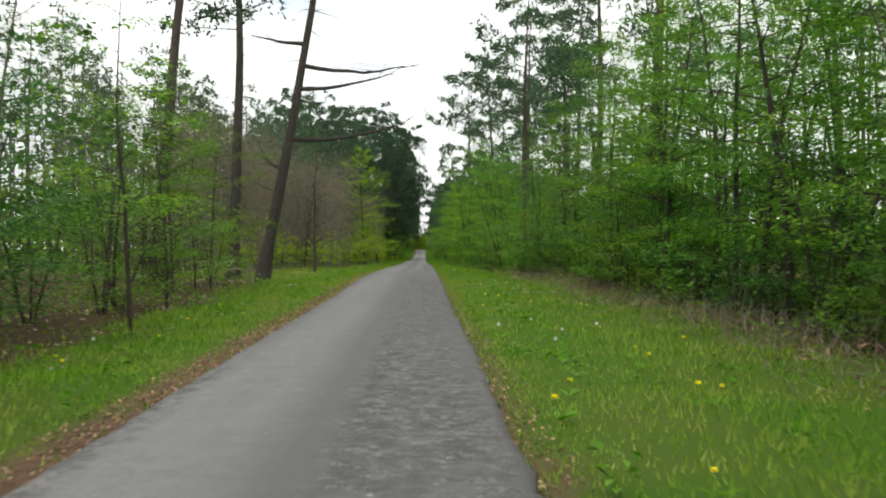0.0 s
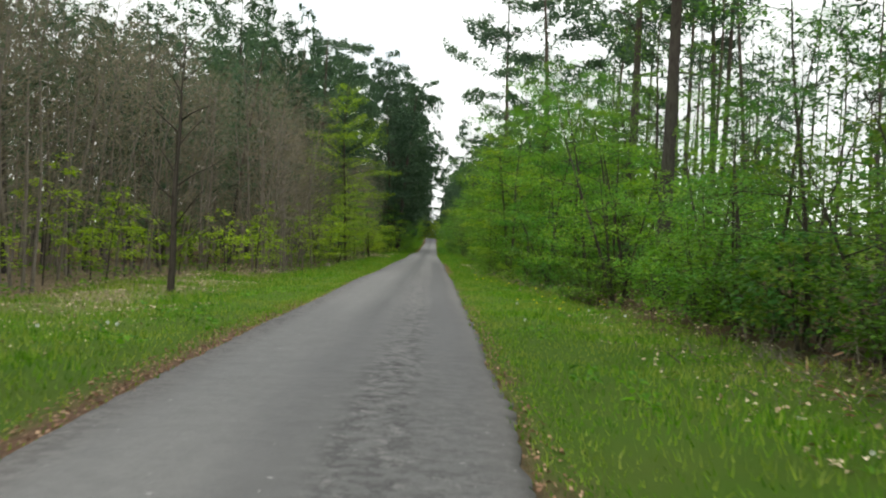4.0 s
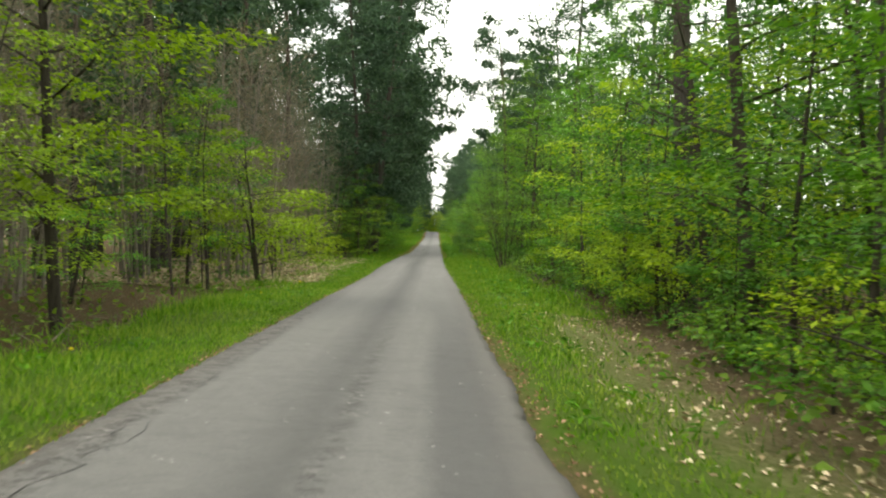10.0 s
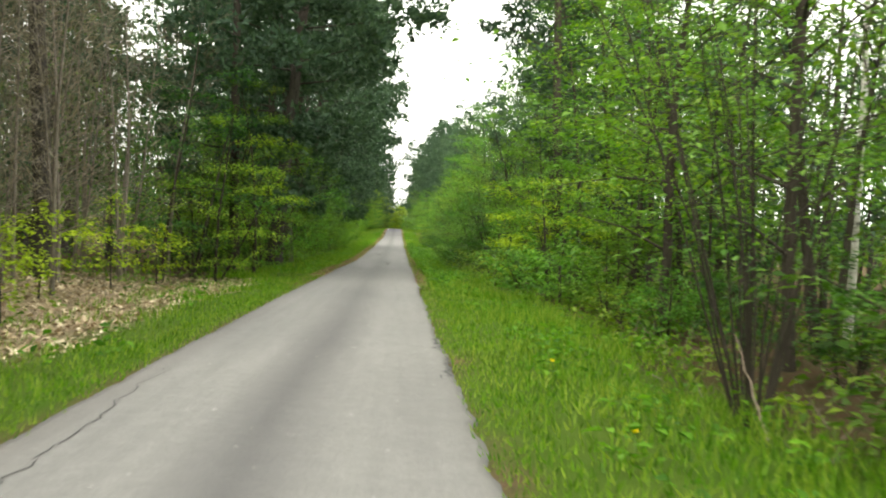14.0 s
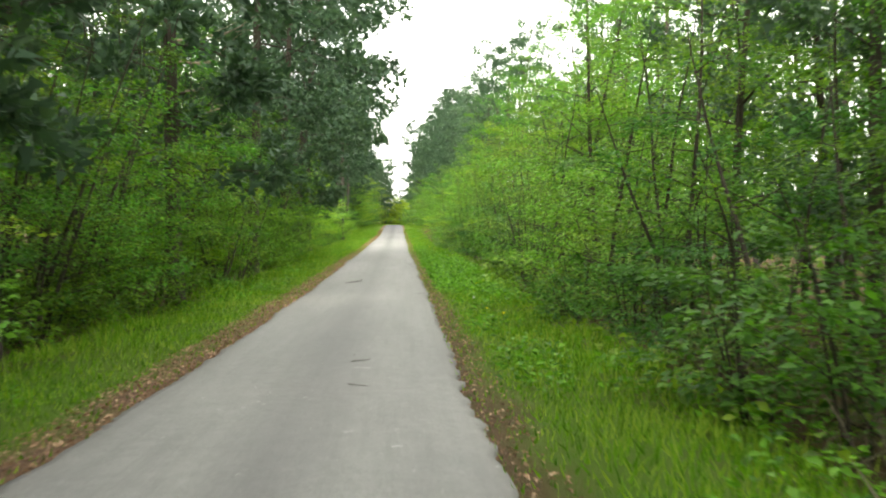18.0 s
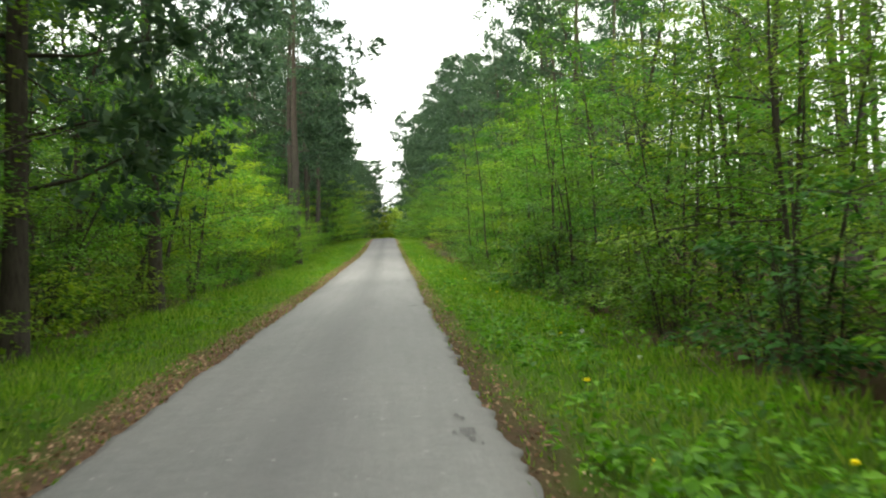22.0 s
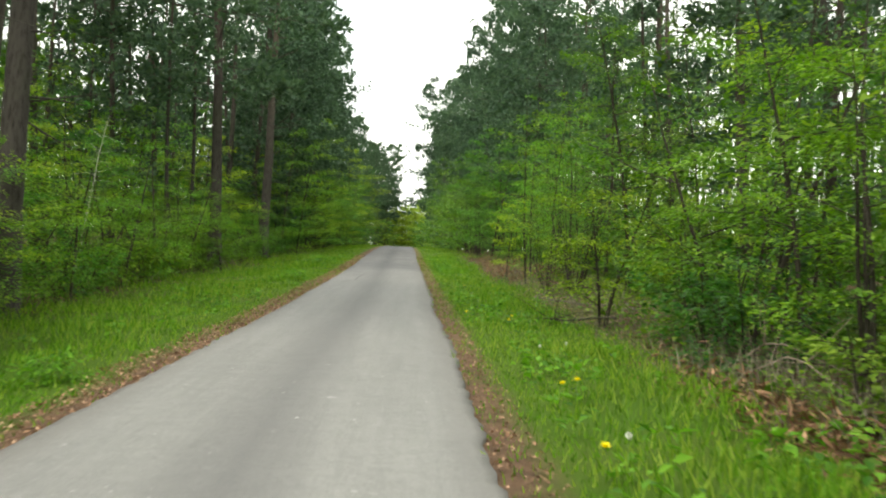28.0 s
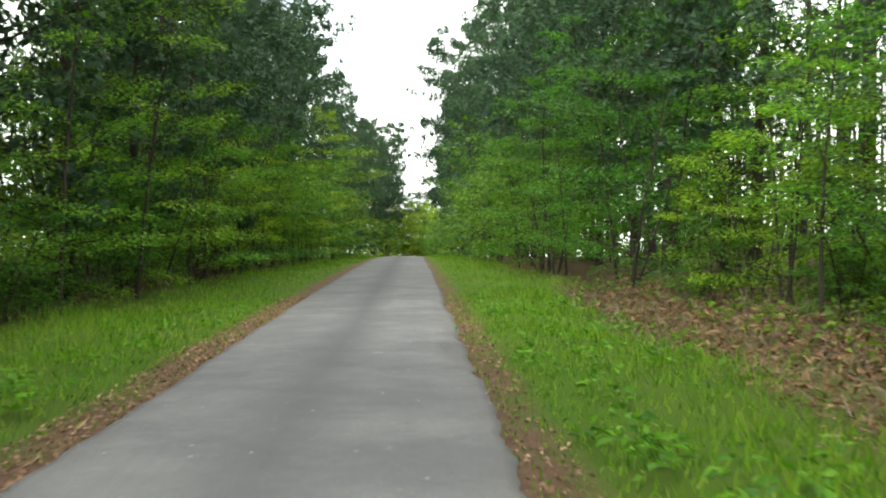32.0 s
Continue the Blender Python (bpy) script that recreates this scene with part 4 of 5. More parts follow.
# the trees that close the far end of the lane
for k in range(5):
    bend = 0.002 * (12 + 4 * k) ** 2
    if k < 3:
        spot(BACK[2], -2.7 + bend, 437 + 4 * k, 0.85 + 0.05 * k, clear=0.8)
    spot(BACK[2], 3.0 + bend - 0.4 * k, 429 + 4 * k, 0.75 + 0.05 * k, clear=0.8)
for x, s, z in ((-3.9, 450, 0.9), (-2.8, 460, 0.95)):
    spot(DARK[0], x, s, z, clear=0.8)
# yellow-leaved trees: the clearing's sunlight is put into their leaf colour
for x, s, z in ((0.1, 461, 1.0), (-1.4, 465, 1.1), (1.0, 467, 1.1), (2.0, 473, 1.2), (0.2, 474, 1.3), (3.2, 479, 1.3), (4.6, 485, 1.3), (-3.0, 476, 1.2)):
    spot(FARYELLOW, x, s, z)
for x, s, z in ((-2.7, 457, 0.85), (-1.3, 462, 0.8), (0.1, 467, 0.85), (1.3, 473, 0.8), (2.6, 480, 0.9), (-0.6, 472, 1.1), (1.6, 483, 1.2)):
    spot(YELLOW[0], x, s, z)
for x, s, z in ((-2.9, 329.5, 1.0), (-2.4, 313.8, 0.75), (-2.5, 291, 0.6), (3.4, 134.2, 0.7), (3.8, 135.0, 0.8), (3.9, 133.4, 0.7), (2.6, 257.5, 0.6), (3.4, 255.6, 0.7), (-2.6, 216.5, 0.6), (-2.5, 207.5, 0.6)):
    CLUMP.place(x, s, rnd.uniform(0, 360), z, sink=0.02)
# edge of the wood, left
row(L_, -14, 40, 2.4, MID, 0.6, 2.4, 0.75, 1.0)
row(L_, 100, 128, 4.4, YELLOW + FRESH[:2], 0.8, 2.4, 0.6, 0.9)
row(L_, 56, 80, 1.8, SAPLING, 0.0, 2.2)
row(L_, 78, 168, 3.6, SAPLING, 0.3, 2.6)
row(L_, 166, 258, 2.0, MID + FRESH[1:2], 0.9, 2.4, 0.8, 1.2)
row(L_, 172, 258, 2.6, BUSH, 0.1, 0.9)
row(L_, 256, 292, 2.1, FRESH[1:] + YELLOW[:1], 0.4, 2.2, 0.9, 1.15)
row(L_, 290, 352, 2.0, FRESH[1:2] + MID[1:2], 0.1, 2.0, 0.55, 0.85)
row(L_, 286, 352, 3.6, FRESH + MID[:1] + YELLOW[:1], 2.0, 5.0, 0.75, 1.0)
row(L_, 262, 345, 2.8, BUSH, 0.0, 1.2)
row(L_, 352, 378, 2.6, FRESH + MID, 0.2, 2.0, 0.9, 1.2)
row(L_, 176, 240, 4.5, FRESH[1:2] + FRESH[3:], -0.3, 0.7, 0.6, 0.85)
row(L_, 338, 400, 2.4, FRESH + YELLOW[:1], -0.6, 0.9, 0.8, 1.1)
row(L_, 345, 430, 2.6, BACK[2:], 2.0, 8.0, 0.9, 1.2)
row(R_, 54, 90, 2.2, BUSH, 0.0, 2.2, 0.6, 1.0)
row(L_, 378, 446, 3.0, BACK, 0.0, 2.0, 0.9, 1.2)
row(R_, 88, 122, 3.6, BUSH[:1] + SAPLING[:2], 1.0, 3.0, 0.6, 1.0)
row(R_, 86, 100, 2.2, BUSH + FRESH[1:2], 0.6, 2.0, 0.55, 0.85)
row(R_, 100, 134, 1.7, BUSH + FRESH[1:2] + YELLOW[1:], 0.5, 2.2, 0.6, 0.95)
# edge of the wood, right
row(R_, -14, 56, 2.0, MID, 0.8, 2.4, 0.8, 1.1)
row(R_, -14, 60, 2.6, BUSH, 0.2, 1.2, 0.8, 1.4)
row(R_, 56, 72, 2.6, FRESH[1:2] + FRESH[3:], 0.9, 2.4, 0.8, 1.0)
row(R_, 72, 88, 2.4, FRESH, 0.9, 2.4, 0.9, 1.1)
row(R_, 88, 126, 3.2, FRESH + YELLOW[:1], 1.0, 2.6, 0.85, 1.15)
row(R_, 92, 126, 4.4, TALL, 0.9, 3.6, 0.95, 1.15)
row(R_, 126, 175, 5, TALL, 1.5, 4.0, 0.75, 0.95)
row(R_, 126, 176, 2.7, FRESH + YELLOW[1:] + SPARSE, 1.0, 3.0, 0.7, 1.0)
row(R_, 176, 252, 2.2, MID[:3] + FRESH[1:2] + FRESH[3:], 1.0, 2.6, 0.7, 1.1)
row(R_, 126, 176, 2.6, BUSH + SAPLING[:1], 0.2, 2.0, 0.8, 1.3)
row(R_, 140, 178, 2.4, BUSH[1:], 0.6, 3.6, 0.6, 0.95)
row(R_, 176, 252, 2.4, BUSH, 0.1, 1.1, 0.8, 1.3)
row(R_, 252, 300, 2.4, FRESH + SPARSE, 0.8, 2.6, 0.75, 1.05)
row(R_, 296, 345, 3.0, SPARSE, 0.8, 4.0, 0.75, 1.0)
row(R_, 252, 300, 2.6, BUSH, 0.2, 2.0, 0.8, 1.2)
row(R_, 300, 345, 2.2, BUSH + SAPLING[:2], 0.6, 5.0, 0.6, 1.1)
row(R_, 326, 345, 2.2, FRESH, 1.0, 3.5, 0.7, 0.9)
row(R_, 254, 345, 2.6, BUSH, 2.0, 6.0, 0.8, 1.4)
row(R_, 254, 300, 3.0, SPARSE + MID[:1], 2.4, 6.0, 0.7, 1.0)
row(R_, 74, 130, 3.0, BACK, 4.0, 7.0, 0.8, 1.1)
row(R_, 345, 378, 2.4, FRESH + MID[:1], 0.2, 2.0, 0.9, 1.25)
row(R_, 378, 520, 3.0, BACK, 0.0, 2.0, 0.9, 1.2)
# behind the edge
row(L_, 256, 292, 2.8, TALL, 2.2, 5.5, 0.7, 0.9)
row(L_, 230, 258, 2.8, TALL, 1.4, 5.0, 0.72, 0.95)
row(R_, 302, 346, 2.6, MID[1:2] + BUSH[2:], 1.6, 4.6, 0.55, 0.85)
row(R_, -14, 50, 2.8, TALL[1:] + FRESH[2:3], 2.4, 6.0, 0.7, 0.95)
row(R_, 14, 46, 2.1, TALL, 0.8, 3.6, 0.75, 0.95)
row(R_, 176, 250, 3.4, TALL + MID[2:3], 2.6, 6.0, 0.7, 0.95)
row(R_, 74, 100, 3.0, TALL, 2.6, 6.0, 0.7, 0.95)
row(R_, 214, 300, 2.8, FRESH[2:3] + MID[2:3] + TALL[1:], 2.6, 6.5, 0.8, 1.05)
row(L_, -14, 45, 3.0, BACK + BARE[:1], 3, 8)
row(L_, 50, 96, 0.9, BARE, 0.8, 5)
row(L_, 96, 130, 1.1, BARE, 3.2, 6)
row(L_, 130, 172, 0.9, BARE, 0.8, 5)
row(L_, 50, 172, 1.2, BARE, 4, 12)
row(L_, 172, 420, 3.2, BACK[:2], 3, 9)
row(L_, 194, 234, 2.0, FRESH[1:] + MID[1:], 0.2, 1.3, 0.8, 1.05)
row(R_, -14, 72, 2.4, BACK[2:], 3.2, 9, 0.8, 1.15)
row(R_, 72, 420, 2.8, BACK, 3.2, 9, 0.8, 1.15)
# dark conifers
row(L_, 64, 112, 1.5, FARDARK, 4, 16, 0.42, 0.6)
row(L_, 112, 200, 2.6, FARDARK, 7, 18, 0.75, 1.0)
row(L_, 122, 172, 3.0, FARDARK, 5, 10, 0.8, 1.05)
row(L_, 48, 104, 3.4, FARDARK, 4, 10, 0.45, 0.6)
row(L_, 200, 250, 6.0, FARDARK, 8, 20, 0.6, 0.9)
row(L_, 204, 246, 3.0, FARDARK, 3.5, 9, 0.6, 0.85)
row(L_, 246, 292, 4.0, FARDARK, 5, 14, 0.5, 0.7)
row(L_, 290, 350, 6.0, FARDARK, 8, 18, 0.6, 0.95)
row(L_, 318, 400, 3.0, FARDARK, 4, 10, 0.6, 0.9)
row(L_, 290, 350, 3.0, BACK[1:2], 5, 12, 1.0, 1.3)
row(R_, -5, 34, 4.5, FARDARK, 12, 30, 0.55, 0.9)
row(R_, 84, 135, 5.0, FARDARK, 12, 30, 0.55, 0.9)
row(R_, 135, 225, 6.0, FARDARK, 9, 22, 0.6, 0.9)
row(R_, 225, 350, 6.0, FARDARK, 14, 34, 0.5, 0.8)
row(L_, 342, 375, 6.0, DARK[:1], 1.2, 2.6, 0.95, 1.1)
row(L_, 375, 425, 6.0, DARK, 3.0, 5.0, 0.95, 1.15)
row(L_, 432, 475, 3.6, DARK[:1], 1.6, 3.2, 0.85, 1.0)
row(L_, 500, 540, 5.0, DARK[:1], 2.0, 5.0, 0.6, 0.8)
row(R_, 140, 215, 8.0, DARK[:1], 3.5, 7.0, 0.7, 0.85)
row(R_, 296, 345, 9.0, DARK[:1], 3.5, 6.0, 0.7, 0.85)
row(R_, 350, 430, 5.5, DARK, 4.2, 6.0, 1.0, 1.2)
row(R_, 430, 540, 4.5, DARK, 0.5, 2.5, 0.95, 1.2)
# the pines of the high forest
row(R_, -10, 120, 2.4, PINE, 6, 30)
row(R_, 120, 230, 4.0, PINE, 6, 25)
row(R_, 225, 290, 1.4, PINE, 5, 30)
row(R_, 290, 440, 1.0, PINE, 4, 30)
row(L_, 20, 200, 4.0, PINE, 9, 30)
row(L_, 200, 440, 4.2, PINE, 5, 26)
row(L_, 296, 345, 3.2, PINE, 2.0, 8)
# woods behind the start, across the lane's ends
for k in range(26):
    put(pick(BACK), rnd.uniform(-14, 14), rnd.uniform(560, 600), 1.0, 1.4)
    put(pick(BACK), rnd.choice((-1, 1)) * rnd.uniform(4.5, 16), rnd.uniform(-60, -16), 1.0, 1.3)

# ---- grass, weeds and litter ----
g = np.random.RandomState(5)


def scatter(n, s0, s1, side, near, far):
    """Points of the ground on one side, between two distances from the asphalt's edge; far may be None: to the wood."""
    s = g.uniform(s0, s1, n)
    e = x_left(s) if side < 0 else x_right(s)
    w = (wood_left(s) if side < 0 else wood_right(s)) if far is None else e + side * far
    x = e + side * near + (w - e - side * near) * g.uniform(0, 1, n)
    return x, s


def stand(x, s, dz=0.0):
    return np.stack([x, s, z_ground(x, s) + dz], -1)


def build_grass():
    soup = Soup()
    for side in (L_, R_):
        for s0, s1, per in ((-8, 345, 560), (345, 440, 150)):
            n = int((s1 - s0) * per)
            x, s = scatter(n, s0, s1, side, 0.05, None)
            x = x + side * g.exponential(0.35, n) * (g.rand(n) < 0.3)
            d = np.where(side < 0, x_left(s) - x, x - x_right(s))
            bare_leaf = ((side < 0) & (s > 129) & (s < 168) & (x < -2.9)) | ((side > 0) & (s > 84) & (s < 118) & (x > 2.9))
            wide = np.where(side < 0, np.interp(s, [0, 50, 62, 160, 175, 900], [0.4, 0.35, 0.1, 0.1, 0.4, 0.5]), np.interp(s, [0, 90, 110, 130, 175, 260, 900], [0.12, 0.14, 0.14, 0.05, 0.3, 0.3, 0.22]))
            keep = (g.rand(n) < np.clip((d - wide) / 0.25, 0.06, 1)) & (~bare_leaf | (g.rand(n) < 0.12))
            keep &= ~((side > 0) & (s > 292) & (s < 348) & (x > 4.35 + 0.25 * waves(x, s, 1.5))) | (g.rand(n) < 0.06)
            x, s, d = x[keep], s[keep], d[keep]
            n = len(x)
            tall = np.clip(0.07 + 0.09 * d, 0.07, 0.24) * (1 + 0.5 * waves(x, s, 0.9)) * np.where(side > 0, np.interp(s, [0, 100, 128, 165, 200, 345], [0.8, 0.8, 1.25, 1.25, 1.1, 1.1]), np.interp(s, [0, 40, 60, 80, 345], [0.9, 1, 0.8, 1, 1.1]))
            up = np.stack([g.normal(0, 0.4, n), g.normal(0, 0.4, n), np.ones(n)], -1)
            turn = np.stack([np.cos(a := g.uniform(0, 6.28, n)), np.sin(a), np.zeros(n)], -1)
            soup.leaves(stand(x, s, -0.01), up, turn, tall * g.uniform(0.6, 1.35, n), g.uniform(0.012, 0.024, n), 0.0, True)
    for side, s0, s1, per in ((L_, 52, 172, 170), (R_, -8, 86, 110), (R_, 112, 168, 150), (R_, 168, 345, 40), (L_, 172, 345, 25), (L_, -8, 52, 40)):
        n = int((s1 - s0) * per)
        x, s = scatter(n, s0, s1, side, -0.02, 0.6)
        up = np.stack([g.normal(0, 0.45, n), g.normal(0, 0.45, n), np.ones(n)], -1)
        turn = np.stack([np.cos(a := g.uniform(0, 6.28, n)), np.sin(a), np.zeros(n)], -1)
        soup.leaves(stand(x, s, -0.01), up, turn, g.uniform(0.05, 0.14, n), g.uniform(0.01, 0.02, n), 0.0, True)
    tagged(new("grass", soup.mesh("grass", GRASS)), "lush green spring grass on both verges", "grass", kind="stuff")


def build_weeds():
    """Broad-leaved weeds and nettles in the verges."""
    soup = Soup()
    spots = []
    for side, s0, s1, n, near, far in ((R_, 165, 260, 900, 0.4, 2.6), (R_, 260, 345, 420, 0.5, 3.0), (L_, 172, 345, 520, 0.7, 3.0), (R_, 122, 165, 260, 0.8, 3.2), (R_, -5, 120, 160, 0.4, 3), (L_, -5, 170, 200, 0.5, 3)):
        x, s = scatter(n, s0, s1, side, near, far)
        ok = waves(x, s, 0.55) + g.normal(0, 0.2, n) > -0.15
        spots.append(np.stack([x[ok], s[ok]], -1))
    x, s = scatter(700, 206, 232, R_, 0.35, 2.4)
    spots.append(np.stack([x, s], -1))
    spots = np.concatenate(spots)
    tall = g.uniform(0.12, 0.42, len(spots))
    per = 16
    x, s, h = np.repeat(spots[:, 0], per), np.repeat(spots[:, 1], per), np.repeat(tall, per)
    n = len(x)
    a = g.uniform(0, 6.28, n)
    f = g.uniform(0.15, 1, n)
    out = g.uniform(0.02, 0.12, n)
    p = stand(x + np.cos(a) * out, s + np.sin(a) * out) + np.stack([np.zeros(n), np.zeros(n), h * f], -1)
    size = g.uniform(0.06, 0.15, n)
    soup.leaves(p, np.stack([np.cos(a), np.sin(a), g.normal(0, 0.35, n)], -1), np.array([0, 0, 1.0]) + g.normal(0, 0.3, (n, 3)), size, size * 0.55)
    tagged(new("weeds", soup.mesh("weeds", LEAF_WEED)), "nettles and broad-leaved weeds in the verge", "weeds", kind="stuff")


def build_cover():
    """Seedlings and low green leaves on the floor of the wood."""
    soup = Soup()
    P = []
    for side in (L_, R_):
        n = 30000
        s = g.uniform(-8, 350, n)
        x = np.where(side < 0, wood_left(s), wood_right(s)) + side * (g.uniform(-0.5, 5.5, n))
        ok = waves(x, s, 0.7) + g.normal(0, 0.25, n) > 0.0
        P.append(np.stack([x[ok], s[ok]], -1))
    s = g.uniform(246, 348, 14000)
    P.append(np.stack([wood_right(s) + g.uniform(-0.2, 6.5, 14000), s], -1)[waves(s, s * 0.7, 0.9) > -0.45])
    s = g.uniform(138, 230, 7000)
    P.append(np.stack([wood_right(s) + g.uniform(-0.3, 5.0, 7000), s], -1))
    P = np.concatenate(P)
    n = len(P)
    p = stand(P[:, 0], P[:, 1]) + np.stack([np.zeros(n), np.zeros(n), g.uniform(0.03, 0.4, n)], -1)
    size = g.uniform(0.08, 0.2, n)
    soup.leaves(p, g.normal(0, 1, (n, 3)) * [1, 1, 0.3], np.array([0, 0, 1.0]) + g.normal(0, 0.4, (n, 3)), size, size * 0.6)
    tagged(new("undergrowth", soup.mesh("undergrowth", LEAF_MID)), "low green seedlings on the forest floor", "undergrowth", kind="stuff")


def build_litter(name, label, mat, areas):
    soup = Soup()
    for x, s, lo, hi in areas:
        n = len(x)
        size = g.uniform(lo, hi, n)
        p = stand(x, s, 0.012 + 0.01 * g.rand(n))
        soup.leaves(p, g.normal(0, 1, (n, 3)) * [1, 1, 0.25], np.array([0, 0, 1.0]) + g.normal(0, 0.35, (n, 3)), size, size * 0.6, 0.35)
    tagged(new(name, soup.mesh(name, mat)), label, "leaf litter", kind="stuff")


def build_sticks():
    """Dry stalks and brushwood along the foot of the wood."""
    soup = Soup()
    n = 24000
    side = np.where(g.rand(n) < 0.5, -1, 1)
    s = g.uniform(-8, 350, n)
    x = np.where(side < 0, wood_left(s), wood_right(s)) + side * g.uniform(-0.5, 2.2, n)
    ok = (waves(x, s, 0.35) + g.normal(0, 0.3, n) > -0.1)
    x, s = x[ok], s[ok]
    n = len(x)
    s2 = g.uniform(292, 348, 6500)
    s3 = g.uniform(2, 52, 3500)
    x = np.concatenate([x, g.uniform(4.0, 7.8, 6500), wood_right(s3) + g.normal(-0.6, 0.6, 3500)])
    s = np.concatenate([s, s2, s3])
    x = np.concatenate([x, g.uniform(3.9, 5.8, 1500), g.normal(4.8, 0.4, 420), g.normal(6.3, 0.5, 260)])
    s = np.concatenate([s, g.normal(188, 3.5, 1500), g.normal(291, 1.5, 420), g.normal(15.5, 1.6, 260)])
    n = len(x)
    d = np.stack([g.normal(0, 0.8, n), g.normal(0, 0.8, n), g.uniform(0.05, 1.2, n)], -1)
    d[-2180:, 2] += 1.3
    soup.leaves(stand(x, s), d, g.normal(0, 1, (n, 3)), g.uniform(0.25, 0.9, n), g.uniform(0.008, 0.02, n), 0.0, True)
    tagged(new("brushwood", soup.mesh("brushwood", TWIG)), "dry brown stalks and brushwood at the wood's foot", "brushwood", kind="stuff")


def build_far_wood():
    """The depth of the wood, far behind the trees by the lane: foliage and stems."""
    leaf, stems, roof = Soup(), Soup(), Soup()
    low = {L_: ([-60, 45, 60, 250, 620], [6.5, 6.5, 7.5, 8.5, 5.5]), R_: ([-60, 60, 110, 215, 232, 620], [7.0, 5.8, 8.5, 8.5, 4.8, 4.6])}
    high = {L_: ([-60, 45, 62, 110, 225, 246, 345, 380, 620], [7, 7, 9.5, 15, 13, 9, 8, 12, 13]), R_: ([-60, 130, 145, 215, 235, 620], [0, 0, 11, 11, 0, 0])}
    for side, n in ((L_, 24000), (R_, 30000)):
        s = g.uniform(-60, 620, n)
        x = np.where(side < 0, wood_left(s), wood_right(s)) + side * g.uniform(14, 60, n)
        h = g.uniform(0.0, 1.0, n) ** 1.2 * np.interp(s, *low[side]) * (1 + 0.35 * waves(x, s, 0.22))
        p = stand(x, s) + np.stack([np.zeros(n), np.zeros(n), np.clip(h, 0.1, None)], -1)
        size = g.uniform(0.6, 1.2, n)
        leaf.leaves(p, g.normal(0, 1, (n, 3)) * [1, 1, 0.5], g.normal(0, 1, (n, 3)), size, size * 0.7, 0.1, True)
        m_ = 9000
        s = g.uniform(-90, 640, m_)
        x = np.where(side < 0, wood_left(s), wood_right(s)) + side * g.uniform(55, 150, m_)
        p = stand(x, s) + np.stack([np.zeros(m_), np.zeros(m_), g.uniform(0.2, 1.2, m_) * np.interp(s, *low[side])], -1)
        size = g.uniform(1.6, 3.2, m_)
        leaf.leaves(p, g.normal(0, 1, (m_, 3)) * [1, 1, 0.4], g.normal(0, 1, (m_, 3)), size, size * 0.7, 0.1, True)
        for k in range(430):
            s1 = g.uniform(-40, 600)
            x1 = float(wood_left(s1) if side < 0 else wood_right(s1)) + side * g.uniform(22, 70)
            z1 = float(z_ground(x1, s1))
            stems.tube(np.array([[x1, s1, z1 - 0.2], [x1 + g.normal(0, 0.2), s1, z1 + 9], [x1 + g.normal(0, 0.4), s1, z1 + 19]]), [0.14, 0.11, 0.04], 5)
        n, per = 4600, 16
        s = g.uniform(-40, 470, n)
        x = np.where(side < 0, wood_left(s), wood_right(s)) + side * (10 + 22 * g.uniform(0, 1, n) ** 1.2)
        top = np.interp(s, *high[side])
        h = (1 - g.uniform(0, 1, n) ** 1.5 * 0.8) * top * (1 + 0.3 * waves(x, s, 0.35))
        ok = top > 1
        x, s, h = np.repeat(x[ok], per), np.repeat(s[ok], per), np.repeat(h[ok], per)
        n = len(x)
        p = stand(x, s) + np.stack([np.zeros(n), np.zeros(n), h], -1) + g.normal(0, 1, (n, 3)) * [0.7, 0.7, 0.28]
        size = g.uniform(0.35, 0.75, n)
        roof.leaves(p, g.normal(0, 1, (n, 3)) * [1, 1, 0.5], g.normal(0, 1, (n, 3)), size, size * 0.45, 0.1, True)
    tagged(new("far_needles", roof.mesh("far_needles", NEEDLE)), "dark needle crowns far back in the wood", "woods", kind="stuff")
    tagged(new("far_foliage", leaf.mesh("far_foliage", LEAF_MID)), "green undergrowth far back in the wood", "woods", kind="stuff")
    tagged(new("far_stems", stems.mesh("far_stems", BARK_PINE)), "pine stems far back in the wood", "woods", kind="stuff")


build_far_wood()
build_grass()
build_weeds()
build_cover()
build_sticks()


def build_bracken():
    soup = Soup()
    s = np.concatenate([g.uniform(322, 348, 11000), g.normal(290, 2.2, 1800), g.uniform(8, 50, 1500)])
    x = np.concatenate([g.uniform(4.4, 7.4, 11000), g.normal(4.5, 0.35, 1800), wood_right(s[12800:]) + g.normal(-0.5, 0.4, 1500)])
    n = len(x)
    size = g.uniform(0.06, 0.22, n)
    p = stand(x, s) + np.stack([np.zeros(n), np.zeros(n), g.uniform(0.0, 0.4, n) ** 1.3 * (1 + 0.8 * waves(x, s, 1.6))], -1)
    soup.leaves(p, g.normal(0, 1, (n, 3)) * [1, 1, 0.6], g.normal(0, 1, (n, 3)), size, size * 0.18, 0.2)
    tagged(new("dead_bracken", soup.mesh("dead_bracken", BRACKEN)), "rust-brown dead bracken at the wood's foot", "bracken", kind="stuff")


build_bracken()
xa, sa = scatter(14000, 127, 170, L_, 1.3, 9)
xb, sb = scatter(3600, 83, 122, R_, 0.9, 5.5)
xc, sc = scatter(2200, 56, 90, L_, 3.0, 7)
xd, sd = scatter(1500, 0, 60, L_, 2.0, 6)
xe, se = scatter(1700, 26, 82, R_, 2.2, 5.0)
